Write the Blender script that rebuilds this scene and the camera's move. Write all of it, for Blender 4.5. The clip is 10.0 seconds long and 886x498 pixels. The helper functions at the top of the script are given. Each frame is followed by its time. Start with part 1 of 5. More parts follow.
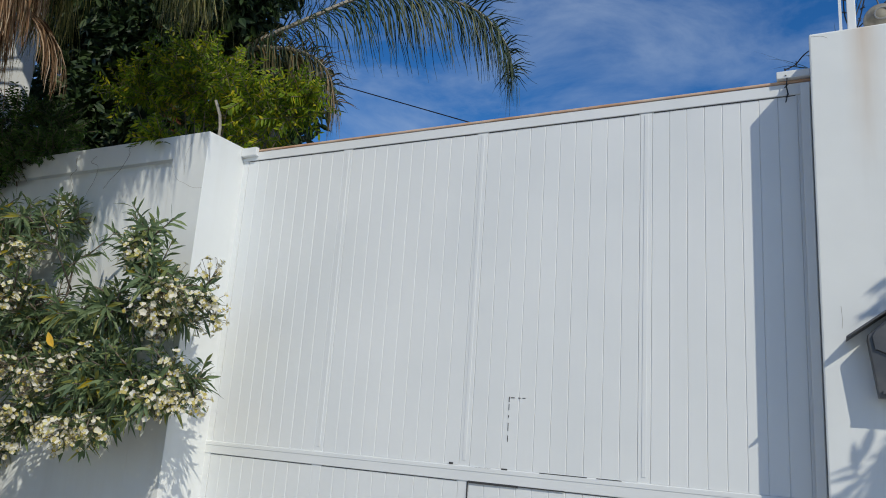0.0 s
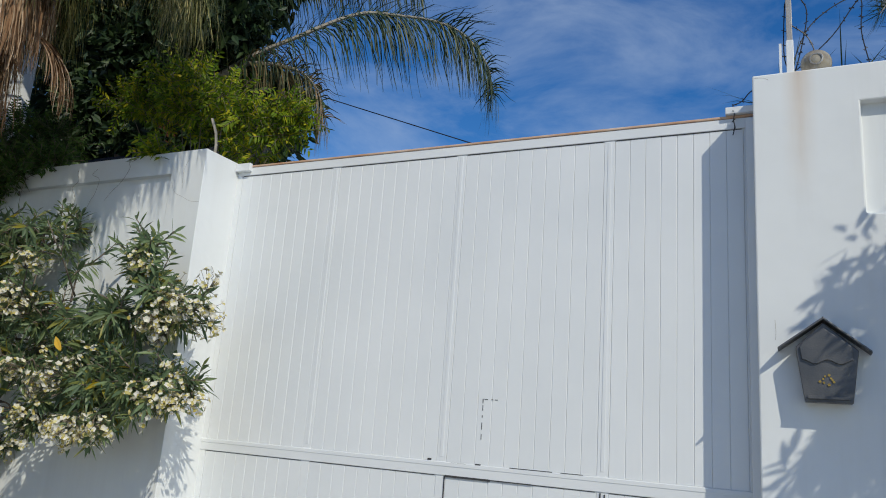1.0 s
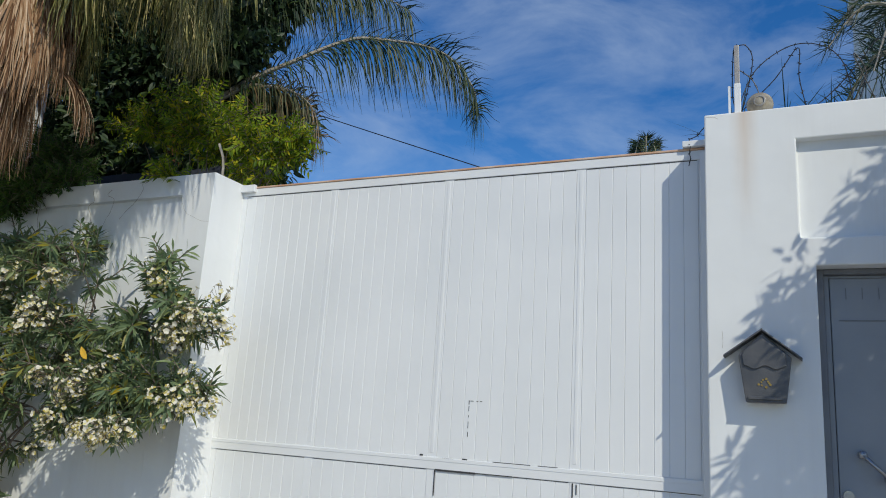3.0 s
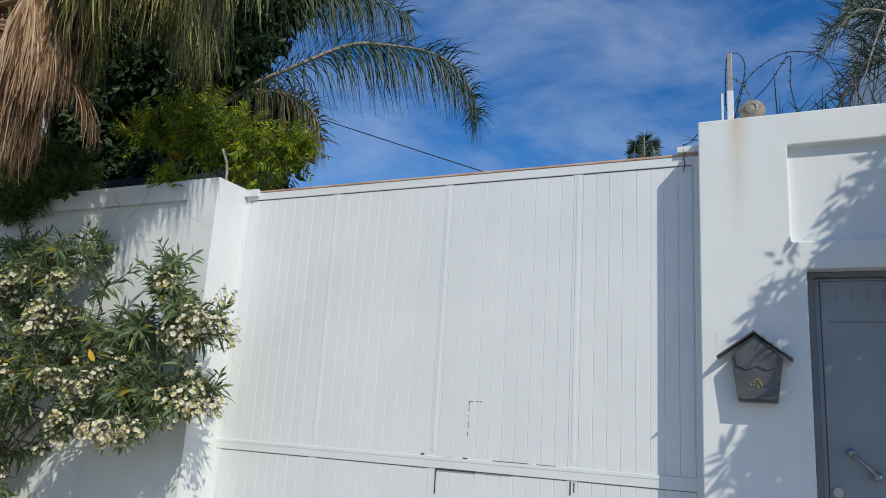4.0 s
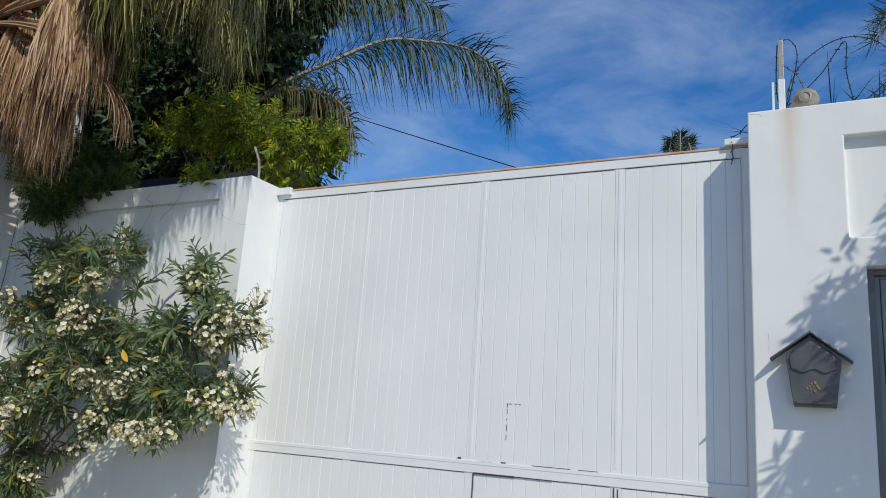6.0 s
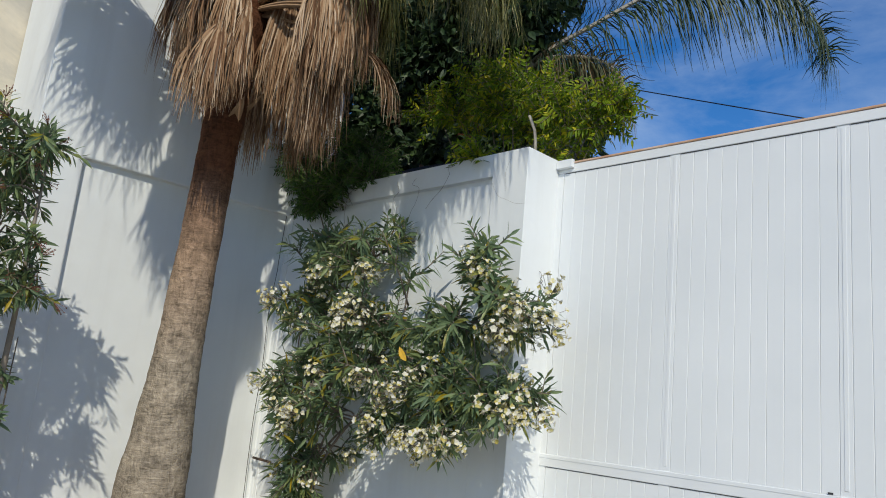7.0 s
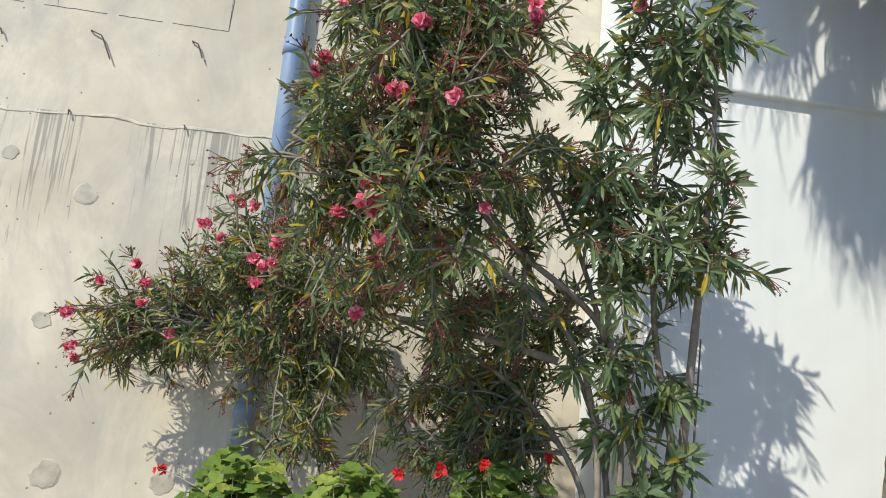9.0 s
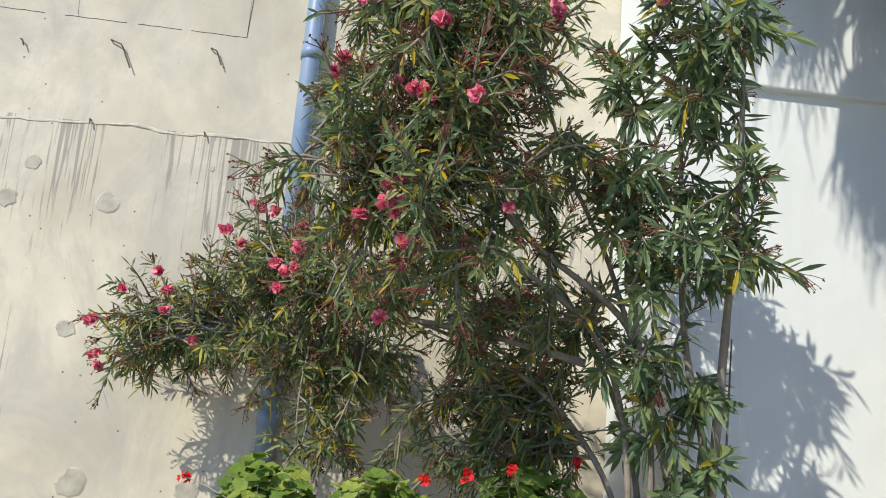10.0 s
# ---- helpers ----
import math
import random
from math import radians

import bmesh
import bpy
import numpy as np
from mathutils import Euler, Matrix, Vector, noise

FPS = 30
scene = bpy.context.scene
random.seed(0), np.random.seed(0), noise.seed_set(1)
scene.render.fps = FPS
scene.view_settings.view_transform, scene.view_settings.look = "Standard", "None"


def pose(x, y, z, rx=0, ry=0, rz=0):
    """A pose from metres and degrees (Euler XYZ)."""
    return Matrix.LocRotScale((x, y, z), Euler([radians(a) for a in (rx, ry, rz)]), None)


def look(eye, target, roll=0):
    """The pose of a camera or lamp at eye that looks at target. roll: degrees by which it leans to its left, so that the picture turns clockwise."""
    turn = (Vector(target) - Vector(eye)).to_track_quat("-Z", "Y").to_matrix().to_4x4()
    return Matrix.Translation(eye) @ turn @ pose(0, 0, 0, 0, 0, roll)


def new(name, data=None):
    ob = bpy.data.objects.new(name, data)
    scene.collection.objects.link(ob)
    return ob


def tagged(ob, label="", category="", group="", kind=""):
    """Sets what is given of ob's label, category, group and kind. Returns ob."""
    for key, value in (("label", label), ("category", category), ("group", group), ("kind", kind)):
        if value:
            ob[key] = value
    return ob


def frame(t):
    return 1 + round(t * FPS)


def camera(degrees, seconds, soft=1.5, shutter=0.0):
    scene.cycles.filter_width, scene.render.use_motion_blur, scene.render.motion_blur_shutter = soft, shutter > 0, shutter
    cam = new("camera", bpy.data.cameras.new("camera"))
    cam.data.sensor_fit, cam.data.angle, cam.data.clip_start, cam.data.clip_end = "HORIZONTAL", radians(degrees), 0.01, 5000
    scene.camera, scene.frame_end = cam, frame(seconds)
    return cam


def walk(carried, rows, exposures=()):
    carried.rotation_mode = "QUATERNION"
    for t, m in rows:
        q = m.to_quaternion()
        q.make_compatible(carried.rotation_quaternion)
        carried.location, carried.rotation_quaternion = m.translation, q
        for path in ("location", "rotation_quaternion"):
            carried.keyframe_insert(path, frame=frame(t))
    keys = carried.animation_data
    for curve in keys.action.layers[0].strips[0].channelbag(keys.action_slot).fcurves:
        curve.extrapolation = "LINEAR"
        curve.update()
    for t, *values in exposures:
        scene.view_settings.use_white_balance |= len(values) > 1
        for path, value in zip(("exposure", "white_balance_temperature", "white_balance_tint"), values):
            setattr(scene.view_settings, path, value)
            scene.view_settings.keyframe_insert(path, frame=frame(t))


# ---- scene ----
cam = camera(61.1, 10.0, soft=1.0)
PATH = [
    (0, (0.549, -0.158, 1.108), (-0.358, 1.568, 1.553), 4.0),
    (0.5, (0.655, -0.31, 1.113), (-0.233, 1.426, 1.556), 4.2),
    (1, (0.744, -0.513, 1.109), (-0.123, 1.233, 1.556), 4.2),
    (1.5, (0.793, -0.625, 1.105), (-0.065, 1.124, 1.559), 4.2),
    (2, (0.834, -0.736, 1.091), (-0.012, 1.017, 1.549), 4.1),
    (2.5, (0.915, -0.902, 1.108), (0.075, 0.856, 1.559), 3.9),
    (4, (1.011, -1.124, 1.115), (0.175, 0.637, 1.56), 3.6),
    (4.5, (1.043, -1.199, 1.095), (0.21, 0.563, 1.545), 3.6),
    (5, (1.072, -1.257, 1.085), (0.242, 0.504, 1.541), 3.7),
    (5.2, (1.046, -1.212, 1.101), (0.215, 0.551, 1.55), 3.6),
    (6.3, (0.76, -0.885, 1.137), (-0.25, 0.786, 1.568), 4.4),
    (6.5, (0.591, -0.773, 1.132), (-0.515, 0.837, 1.559), 4.9),
    (7, (-0.027, -0.466, 1.139), (-1.424, 0.908, 1.54), 5.6),
    (7.5, (-0.837, -0.269, 1.099), (-2.501, 0.772, 1.481), 5.4),
    (8, (-1.576, -0.277, 1.073), (-3.416, 0.422, 1.431), 5.5),
    (8.5, (-2.142, -0.382, 1.009), (-4.064, 0.034, 1.375), 5.4),
    (9, (-2.424, -0.46, 0.996), (-4.375, -0.205, 1.357), 5.2),
    (9.5, (-2.47, -0.468, 0.986), (-4.426, -0.263, 1.35), 4.9),
    (10, (-2.473, -0.467, 0.988), (-4.428, -0.265, 1.359), 4.6),
]
walk(cam, [(t, look(eye, target, roll)) for t, eye, target, roll in PATH],
     exposures=[(0.0, -0.16, 6950, 5), (1.5, -0.08, 6950, 5), (5.2, -0.03, 6950, 5), (6.5, 0.02, 6950, 5), (7.5, 0.22, 6900, 5), (8.0, 0.50, 6900, 5), (9.0, 0.56, 6950, 4), (10.0, 0.57, 6950, 4)])

# ---- light ----
SUN_TO = Vector((1.15, -1.0, 1.3)).normalized()
world = bpy.data.worlds.new("world")
scene.world = world
world.use_nodes = True
wt = world.node_tree
wt.nodes.clear()
w_out = wt.nodes.new("ShaderNodeOutputWorld")
w_bg = wt.nodes.new("ShaderNodeBackground")
w_bg.inputs["Strength"].default_value = 0.085
sky = wt.nodes.new("ShaderNodeTexSky")
sky.sky_type = "NISHITA"
sky.sun_disc = False
sky.sun_elevation = math.asin(SUN_TO.z)
sky.sun_rotation = math.atan2(SUN_TO.x, SUN_TO.y)
sky.air_density = 1.0
sky.dust_density = 0.3
sky.ozone_density = 3.0
# thin broken cloud over the blue
w_tc = wt.nodes.new("ShaderNodeTexCoord")
w_map = wt.nodes.new("ShaderNodeMapping")
w_map.inputs["Scale"].default_value = (1.0, 1.0, 2.4)
w_n1 = wt.nodes.new("ShaderNodeTexNoise")
w_n1.inputs["Scale"].default_value = 4.2
w_n1.inputs["Detail"].default_value = 9.0
w_n1.inputs["Roughness"].default_value = 0.6
w_n1.inputs["Distortion"].default_value = 0.5
w_r1 = wt.nodes.new("ShaderNodeValToRGB")
w_r1.color_ramp.elements[0].position = 0.40
w_r1.color_ramp.elements[0].color = (0, 0, 0, 1)
w_r1.color_ramp.elements[1].position = 0.78
w_r1.color_ramp.elements[1].color = (0.5, 0.5, 0.5, 1)
w_mix = wt.nodes.new("ShaderNodeMix")
w_mix.data_type = "RGBA"
w_mix.inputs["B"].default_value = (5.6, 7.0, 9.8, 1)
w_sat = wt.nodes.new("ShaderNodeHueSaturation")
w_sat.inputs["Hue"].default_value = 0.512
w_sat.inputs["Saturation"].default_value = 1.38
w_sat.inputs["Value"].default_value = 1.55
wt.links.new(w_tc.outputs["Generated"], w_map.inputs["Vector"])
wt.links.new(w_map.outputs["Vector"], w_n1.inputs["Vector"])
wt.links.new(w_n1.outputs["Fac"], w_r1.inputs["Fac"])
wt.links.new(w_r1.outputs["Color"], w_mix.inputs["Factor"])
wt.links.new(sky.outputs["Color"], w_sat.inputs["Color"])
wt.links.new(w_sat.outputs["Color"], w_mix.inputs["A"])
wt.links.new(w_mix.outputs["Result"], w_bg.inputs["Color"])
wt.links.new(w_bg.outputs["Background"], w_out.inputs["Surface"])

sun = new("sun", bpy.data.lights.new("sun", "SUN"))
sun.data.energy = 3.0
sun.data.angle = radians(0.53)
sun.data.color = (1.0, 0.95, 0.87)
sun.matrix_world = look(SUN_TO * 40, (0, 0, 0))


# ---- materials ----
def material(name, colour, rough=0.6, second=None, scale=6.0, grain=120.0, bump=0.15, metal=0.0, per_piece=0.0, detail=6.0, dist=0.004):
    """A node material: two colours mixed by large stains, a fine grain in the relief, and piece-by-piece variation."""
    m = bpy.data.materials.new(name)
    m.use_nodes = True
    nt = m.node_tree
    b = nt.nodes["Principled BSDF"]
    b.inputs["Roughness"].default_value = rough
    b.inputs["Metallic"].default_value = metal
    tc = nt.nodes.new("ShaderNodeTexCoord")
    geo = nt.nodes.new("ShaderNodeNewGeometry")
    n1 = nt.nodes.new("ShaderNodeTexNoise")
    n1.inputs["Scale"].default_value = scale
    n1.inputs["Detail"].default_value = detail
    n2 = nt.nodes.new("ShaderNodeTexNoise")
    n2.inputs["Scale"].default_value = grain
    n2.inputs["Detail"].default_value = 4.0
    nt.links.new(geo.outputs["Position"], n1.inputs["Vector"])
    nt.links.new(geo.outputs["Position"], n2.inputs["Vector"])
    ramp = nt.nodes.new("ShaderNodeValToRGB")
    ramp.color_ramp.elements[0].position = 0.35
    ramp.color_ramp.elements[1].position = 0.68
    s = second or tuple(c * 0.85 for c in colour)
    ramp.color_ramp.elements[0].color = (*colour, 1)
    ramp.color_ramp.elements[1].color = (*s, 1)
    nt.links.new(n1.outputs["Fac"], ramp.inputs["Fac"])
    last = ramp.outputs["Color"]
    if per_piece:
        info = nt.nodes.new("ShaderNodeObjectInfo")
        hsv = nt.nodes.new("ShaderNodeHueSaturation")
        ma = nt.nodes.new("ShaderNodeMapRange")
        ma.inputs["To Min"].default_value = 1 - per_piece
        ma.inputs["To Max"].default_value = 1 + per_piece
        nt.links.new(info.outputs["Random"], ma.inputs["Value"])
        nt.links.new(ma.outputs["Result"], hsv.inputs["Value"])
        nt.links.new(last, hsv.inputs["Color"])
        last = hsv.outputs["Color"]
    nt.links.new(last, b.inputs["Base Color"])
    bp = nt.nodes.new("ShaderNodeBump")
    bp.inputs["Strength"].default_value = bump
    bp.inputs["Distance"].default_value = dist
    nt.links.new(n2.outputs["Fac"], bp.inputs["Height"])
    nt.links.new(bp.outputs["Normal"], b.inputs["Normal"])
    return m


def leaf_material(name, stops, rough=0.45, through_light=0.25, spec=0.4):
    """Foliage: colour differs leaf by leaf (each leaf is an island); some light passes through."""
    m = bpy.data.materials.new(name)
    m.use_nodes = True
    nt = m.node_tree
    b = nt.nodes["Principled BSDF"]
    out = nt.nodes["Material Output"]
    b.inputs["Roughness"].default_value = rough
    b.inputs["Specular IOR Level"].default_value = spec
    geo = nt.nodes.new("ShaderNodeNewGeometry")
    ramp = nt.nodes.new("ShaderNodeValToRGB")
    el = ramp.color_ramp.elements
    el[0].position, el[0].color = stops[0][0], (*stops[0][1], 1)
    el[1].position, el[1].color = stops[-1][0], (*stops[-1][1], 1)
    for p, c in stops[1:-1]:
        e = el.new(p)
        e.color = (*c, 1)
    nt.links.new(geo.outputs["Random Per Island"], ramp.inputs["Fac"])
    n = nt.nodes.new("ShaderNodeTexNoise")
    n.inputs["Scale"].default_value = 40.0
    nt.links.new(geo.outputs["Position"], n.inputs["Vector"])
    hsv = nt.nodes.new("ShaderNodeHueSaturation")
    mr = nt.nodes.new("ShaderNodeMapRange")
    mr.inputs["To Min"].default_value = 0.75
    mr.inputs["To Max"].default_value = 1.25
    nt.links.new(n.outputs["Fac"], mr.inputs["Value"])
    nt.links.new(mr.outputs["Result"], hsv.inputs["Value"])
    nt.links.new(ramp.outputs["Color"], hsv.inputs["Color"])
    nt.links.new(hsv.outputs["Color"], b.inputs["Base Color"])
    tr = nt.nodes.new("ShaderNodeBsdfTranslucent")
    nt.links.new(hsv.outputs["Color"], tr.inputs["Color"])
    mx = nt.nodes.new("ShaderNodeMixShader")
    mx.inputs["Fac"].default_value = through_light
    nt.links.new(b.outputs["BSDF"], mx.inputs[1])
    nt.links.new(tr.outputs["BSDF"], mx.inputs[2])
    nt.links.new(mx.outputs["Shader"], out.inputs["Surface"])
    return m


def stucco_material(name, colour, stain, streak=0.35, run=None):
    """Painted render: fine sand grain, soft trowel waves, grey weather streaks that run down."""
    m = bpy.data.materials.new(name)
    m.use_nodes = True
    nt = m.node_tree
    b = nt.nodes["Principled BSDF"]
    b.inputs["Roughness"].default_value = 0.75
    b.inputs["Specular IOR Level"].default_value = 0.25
    geo = nt.nodes.new("ShaderNodeNewGeometry")
    mp = nt.nodes.new("ShaderNodeMapping")
    mp.inputs["Scale"].default_value = (5.0, 5.0, 0.35)
    n1 = nt.nodes.new("ShaderNodeTexNoise")
    n1.inputs["Scale"].default_value = 1.0
    n1.inputs["Detail"].default_value = 7.0
    n1.inputs["Roughness"].default_value = 0.62
    nt.links.new(geo.outputs["Position"], mp.inputs["Vector"])
    nt.links.new(mp.outputs["Vector"], n1.inputs["Vector"])
    r1 = nt.nodes.new("ShaderNodeValToRGB")
    r1.color_ramp.elements[0].position = 0.5
    r1.color_ramp.elements[0].color = (0, 0, 0, 1)
    r1.color_ramp.elements[1].position = 0.8
    r1.color_ramp.elements[1].color = (streak, streak, streak, 1)
    nt.links.new(n1.outputs["Fac"], r1.inputs["Fac"])
    n3 = nt.nodes.new("ShaderNodeTexNoise")
    n3.inputs["Scale"].default_value = 3.0
    n3.inputs["Detail"].default_value = 8.0
    nt.links.new(geo.outputs["Position"], n3.inputs["Vector"])
    hs = nt.nodes.new("ShaderNodeMapRange")
    hs.inputs["To Min"].default_value = 0.94
    hs.inputs["To Max"].default_value = 1.04
    nt.links.new(n3.outputs["Fac"], hs.inputs["Value"])
    mx = nt.nodes.new("ShaderNodeMix")
    mx.data_type = "RGBA"
    mx.inputs["A"].default_value = (*colour, 1)
    mx.inputs["B"].default_value = (*stain, 1)
    nt.links.new(r1.outputs["Color"], mx.inputs["Factor"])
    shade = mx.outputs["Result"]
    if run:
        # a tan rust run below a fixing, widest at its top
        sx = nt.nodes.new("ShaderNodeSeparateXYZ")
        nt.links.new(geo.outputs["Position"], sx.inputs["Vector"])
        off = nt.nodes.new("ShaderNodeMath")
        off.operation = "SUBTRACT"
        off.inputs[1].default_value = run[0]
        nt.links.new(sx.outputs["X"], off.inputs[0])
        ab = nt.nodes.new("ShaderNodeMath")
        ab.operation = "ABSOLUTE"
        nt.links.new(off.outputs["Value"], ab.inputs[0])
        wx = nt.nodes.new("ShaderNodeMapRange")
        wx.inputs["From Min"].default_value = 0.0
        wx.inputs["From Max"].default_value = 0.09
        wx.inputs["To Min"].default_value = 1.0
        wx.inputs["To Max"].default_value = 0.0
        nt.links.new(ab.outputs["Value"], wx.inputs["Value"])
        wz = nt.nodes.new("ShaderNodeMapRange")
        wz.inputs["From Min"].default_value = run[1]
        wz.inputs["From Max"].default_value = run[2]
        nt.links.new(sx.outputs["Z"], wz.inputs["Value"])
        m1 = nt.nodes.new("ShaderNodeMath")
        m1.operation = "MULTIPLY"
        nt.links.new(wx.outputs["Result"], m1.inputs[0])
        nt.links.new(wz.outputs["Result"], m1.inputs[1])
        m2 = nt.nodes.new("ShaderNodeMath")
        m2.operation = "MULTIPLY"
        nt.links.new(m1.outputs["Value"], m2.inputs[0])
        nt.links.new(n1.outputs["Fac"], m2.inputs[1])
        mr = nt.nodes.new("ShaderNodeMix")
        mr.data_type = "RGBA"
        mr.inputs["B"].default_value = (0.58, 0.42, 0.28, 1)
        nt.links.new(m2.outputs["Value"], mr.inputs["Factor"])
        nt.links.new(shade, mr.inputs["A"])
        shade = mr.outputs["Result"]
    hsv = nt.nodes.new("ShaderNodeHueSaturation")
    nt.links.new(shade, hsv.inputs["Color"])
    nt.links.new(hs.outputs["Result"], hsv.inputs["Value"])
    nt.links.new(hsv.outputs["Color"], b.inputs["Base Color"])
    n2 = nt.nodes.new("ShaderNodeTexNoise")
    n2.inputs["Scale"].default_value = 160.0
    n2.inputs["Detail"].default_value = 3.0
    nt.links.new(geo.outputs["Position"], n2.inputs["Vector"])
    n4 = nt.nodes.new("ShaderNodeTexNoise")
    n4.inputs["Scale"].default_value = 5.0
    n4.inputs["Detail"].default_value = 2.0
    nt.links.new(geo.outputs["Position"], n4.inputs["Vector"])
    b1 = nt.nodes.new("ShaderNodeBump")
    b1.inputs["Strength"].default_value = 0.07
    b1.inputs["Distance"].default_value = 0.003
    b2 = nt.nodes.new("ShaderNodeBump")
    b2.inputs["Strength"].default_value = 0.25
    b2.inputs["Distance"].default_value = 0.02
    nt.links.new(n2.outputs["Fac"], b1.inputs["Height"])
    nt.links.new(n4.outputs["Fac"], b2.inputs["Height"])
    nt.links.new(b2.outputs["Normal"], b1.inputs["Normal"])
    nt.links.new(b1.outputs["Normal"], b.inputs["Normal"])
    return m


def concrete_material(name):
    """Board-marked raw concrete: warm grey, cloudy, with dark drips hanging below the pour joint and pinholes."""
    m = bpy.data.materials.new(name)
    m.use_nodes = True
    nt = m.node_tree
    b = nt.nodes["Principled BSDF"]
    b.inputs["Roughness"].default_value = 0.85
    b.inputs["Specular IOR Level"].default_value = 0.2
    geo = nt.nodes.new("ShaderNodeNewGeometry")
    n1 = nt.nodes.new("ShaderNodeTexNoise")
    n1.inputs["Scale"].default_value = 1.3
    n1.inputs["Detail"].default_value = 10.0
    n1.inputs["Roughness"].default_value = 0.62
    nt.links.new(geo.outputs["Position"], n1.inputs["Vector"])
    r1 = nt.nodes.new("ShaderNodeValToRGB")
    r1.color_ramp.elements[0].position = 0.3
    r1.color_ramp.elements[0].color = (0.47, 0.422, 0.335, 1)
    r1.color_ramp.elements[1].position = 0.72
    r1.color_ramp.elements[1].color = (0.73, 0.662, 0.54, 1)
    nt.links.new(n1.outputs["Fac"], r1.inputs["Fac"])
    n6 = nt.nodes.new("ShaderNodeTexNoise")
    n6.inputs["Scale"].default_value = 0.8
    n6.inputs["Detail"].default_value = 12.0
    n6.inputs["Roughness"].default_value = 0.7
    n6.inputs["Distortion"].default_value = 1.1
    mp6 = nt.nodes.new("ShaderNodeMapping")
    mp6.inputs["Location"].default_value = (4.0, 2.0, 7.0)
    mp6.inputs["Scale"].default_value = (1.0, 1.6, 1.0)
    nt.links.new(geo.outputs["Position"], mp6.inputs["Vector"])
    nt.links.new(mp6.outputs["Vector"], n6.inputs["Vector"])
    r6 = nt.nodes.new("ShaderNodeValToRGB")
    r6.color_ramp.elements[0].position = 0.45
    r6.color_ramp.elements[0].color = (0, 0, 0, 1)
    r6.color_ramp.elements[1].position = 0.66
    r6.color_ramp.elements[1].color = (0.8, 0.8, 0.8, 1)
    nt.links.new(n6.outputs["Fac"], r6.inputs["Fac"])
    mx6 = nt.nodes.new("ShaderNodeMix")
    mx6.data_type = "RGBA"
    mx6.inputs["B"].default_value = (0.42, 0.40, 0.36, 1)
    nt.links.new(r6.outputs["Color"], mx6.inputs["Factor"])
    nt.links.new(r1.outputs["Color"], mx6.inputs["A"])
    # drips: fine across, long down, thinning out below the joint
    mp = nt.nodes.new("ShaderNodeMapping")
    mp.inputs["Scale"].default_value = (1.0, 44.0, 1.7)
    mp.inputs["Rotation"].default_value = (radians(-3), 0, 0)
    nt.links.new(geo.outputs["Position"], mp.inputs["Vector"])
    n2 = nt.nodes.new("ShaderNodeTexNoise")
    n2.inputs["Scale"].default_value = 1.0
    n2.inputs["Detail"].default_value = 7.0
    n2.inputs["Distortion"].default_value = 0.7
    nt.links.new(mp.outputs["Vector"], n2.inputs["Vector"])
    sx = nt.nodes.new("ShaderNodeSeparateXYZ")
    nt.links.new(geo.outputs["Position"], sx.inputs["Vector"])
    fall = nt.nodes.new("ShaderNodeMath")
    fall.operation = "MULTIPLY_ADD"
    fall.inputs[1].default_value = 0.16
    fall.inputs[2].default_value = -2.44 * 0.16
    nt.links.new(sx.outputs["Z"], fall.inputs[0])
    mp3 = nt.nodes.new("ShaderNodeMapping")
    mp3.inputs["Scale"].default_value = (1.0, 2.6, 0.25)
    nt.links.new(geo.outputs["Position"], mp3.inputs["Vector"])
    n5 = nt.nodes.new("ShaderNodeTexNoise")
    n5.inputs["Scale"].default_value = 1.0
    n5.inputs["Detail"].default_value = 2.0
    nt.links.new(mp3.outputs["Vector"], n5.inputs["Vector"])
    clus = nt.nodes.new("ShaderNodeMath")
    clus.operation = "MULTIPLY_ADD"
    clus.inputs[1].default_value = 1.1
    clus.inputs[2].default_value = -0.52
    nt.links.new(n5.outputs["Fac"], clus.inputs[0])
    ad1 = nt.nodes.new("ShaderNodeMath")
    ad1.operation = "ADD"
    nt.links.new(n2.outputs["Fac"], ad1.inputs[0])
    nt.links.new(fall.outputs["Value"], ad1.inputs[1])
    ad2 = nt.nodes.new("ShaderNodeMath")
    ad2.operation = "ADD"
    nt.links.new(ad1.outputs["Value"], ad2.inputs[0])
    nt.links.new(clus.outputs["Value"], ad2.inputs[1])
    r2 = nt.nodes.new("ShaderNodeValToRGB")
    r2.color_ramp.elements[0].position = 0.495
    r2.color_ramp.elements[0].color = (0, 0, 0, 1)
    r2.color_ramp.elements[1].position = 0.57
    r2.color_ramp.elements[1].color = (0.62, 0.62, 0.62, 1)
    nt.links.new(ad2.outputs["Value"], r2.inputs["Fac"])
    lim = nt.nodes.new("ShaderNodeMath")
    lim.operation = "LESS_THAN"
    lim.inputs[1].default_value = 2.45
    nt.links.new(sx.outputs["Z"], lim.inputs[0])
    mu = nt.nodes.new("ShaderNodeMath")
    mu.operation = "MULTIPLY"
    nt.links.new(r2.outputs["Color"], mu.inputs[0])
    nt.links.new(lim.outputs["Value"], mu.inputs[1])
    mx = nt.nodes.new("ShaderNodeMix")
    mx.data_type = "RGBA"
    mx.inputs["B"].default_value = (0.22, 0.21, 0.19, 1)
    nt.links.new(mu.outputs["Value"], mx.inputs["Factor"])
    nt.links.new(mx6.outputs["Result"], mx.inputs["A"])
    # pinholes
    vo = nt.nodes.new("ShaderNodeTexVoronoi")
    vo.inputs["Scale"].default_value = 9.0
    nt.links.new(geo.outputs["Position"], vo.inputs["Vector"])
    r3 = nt.nodes.new("ShaderNodeValToRGB")
    r3.color_ramp.elements[0].position = 0.045
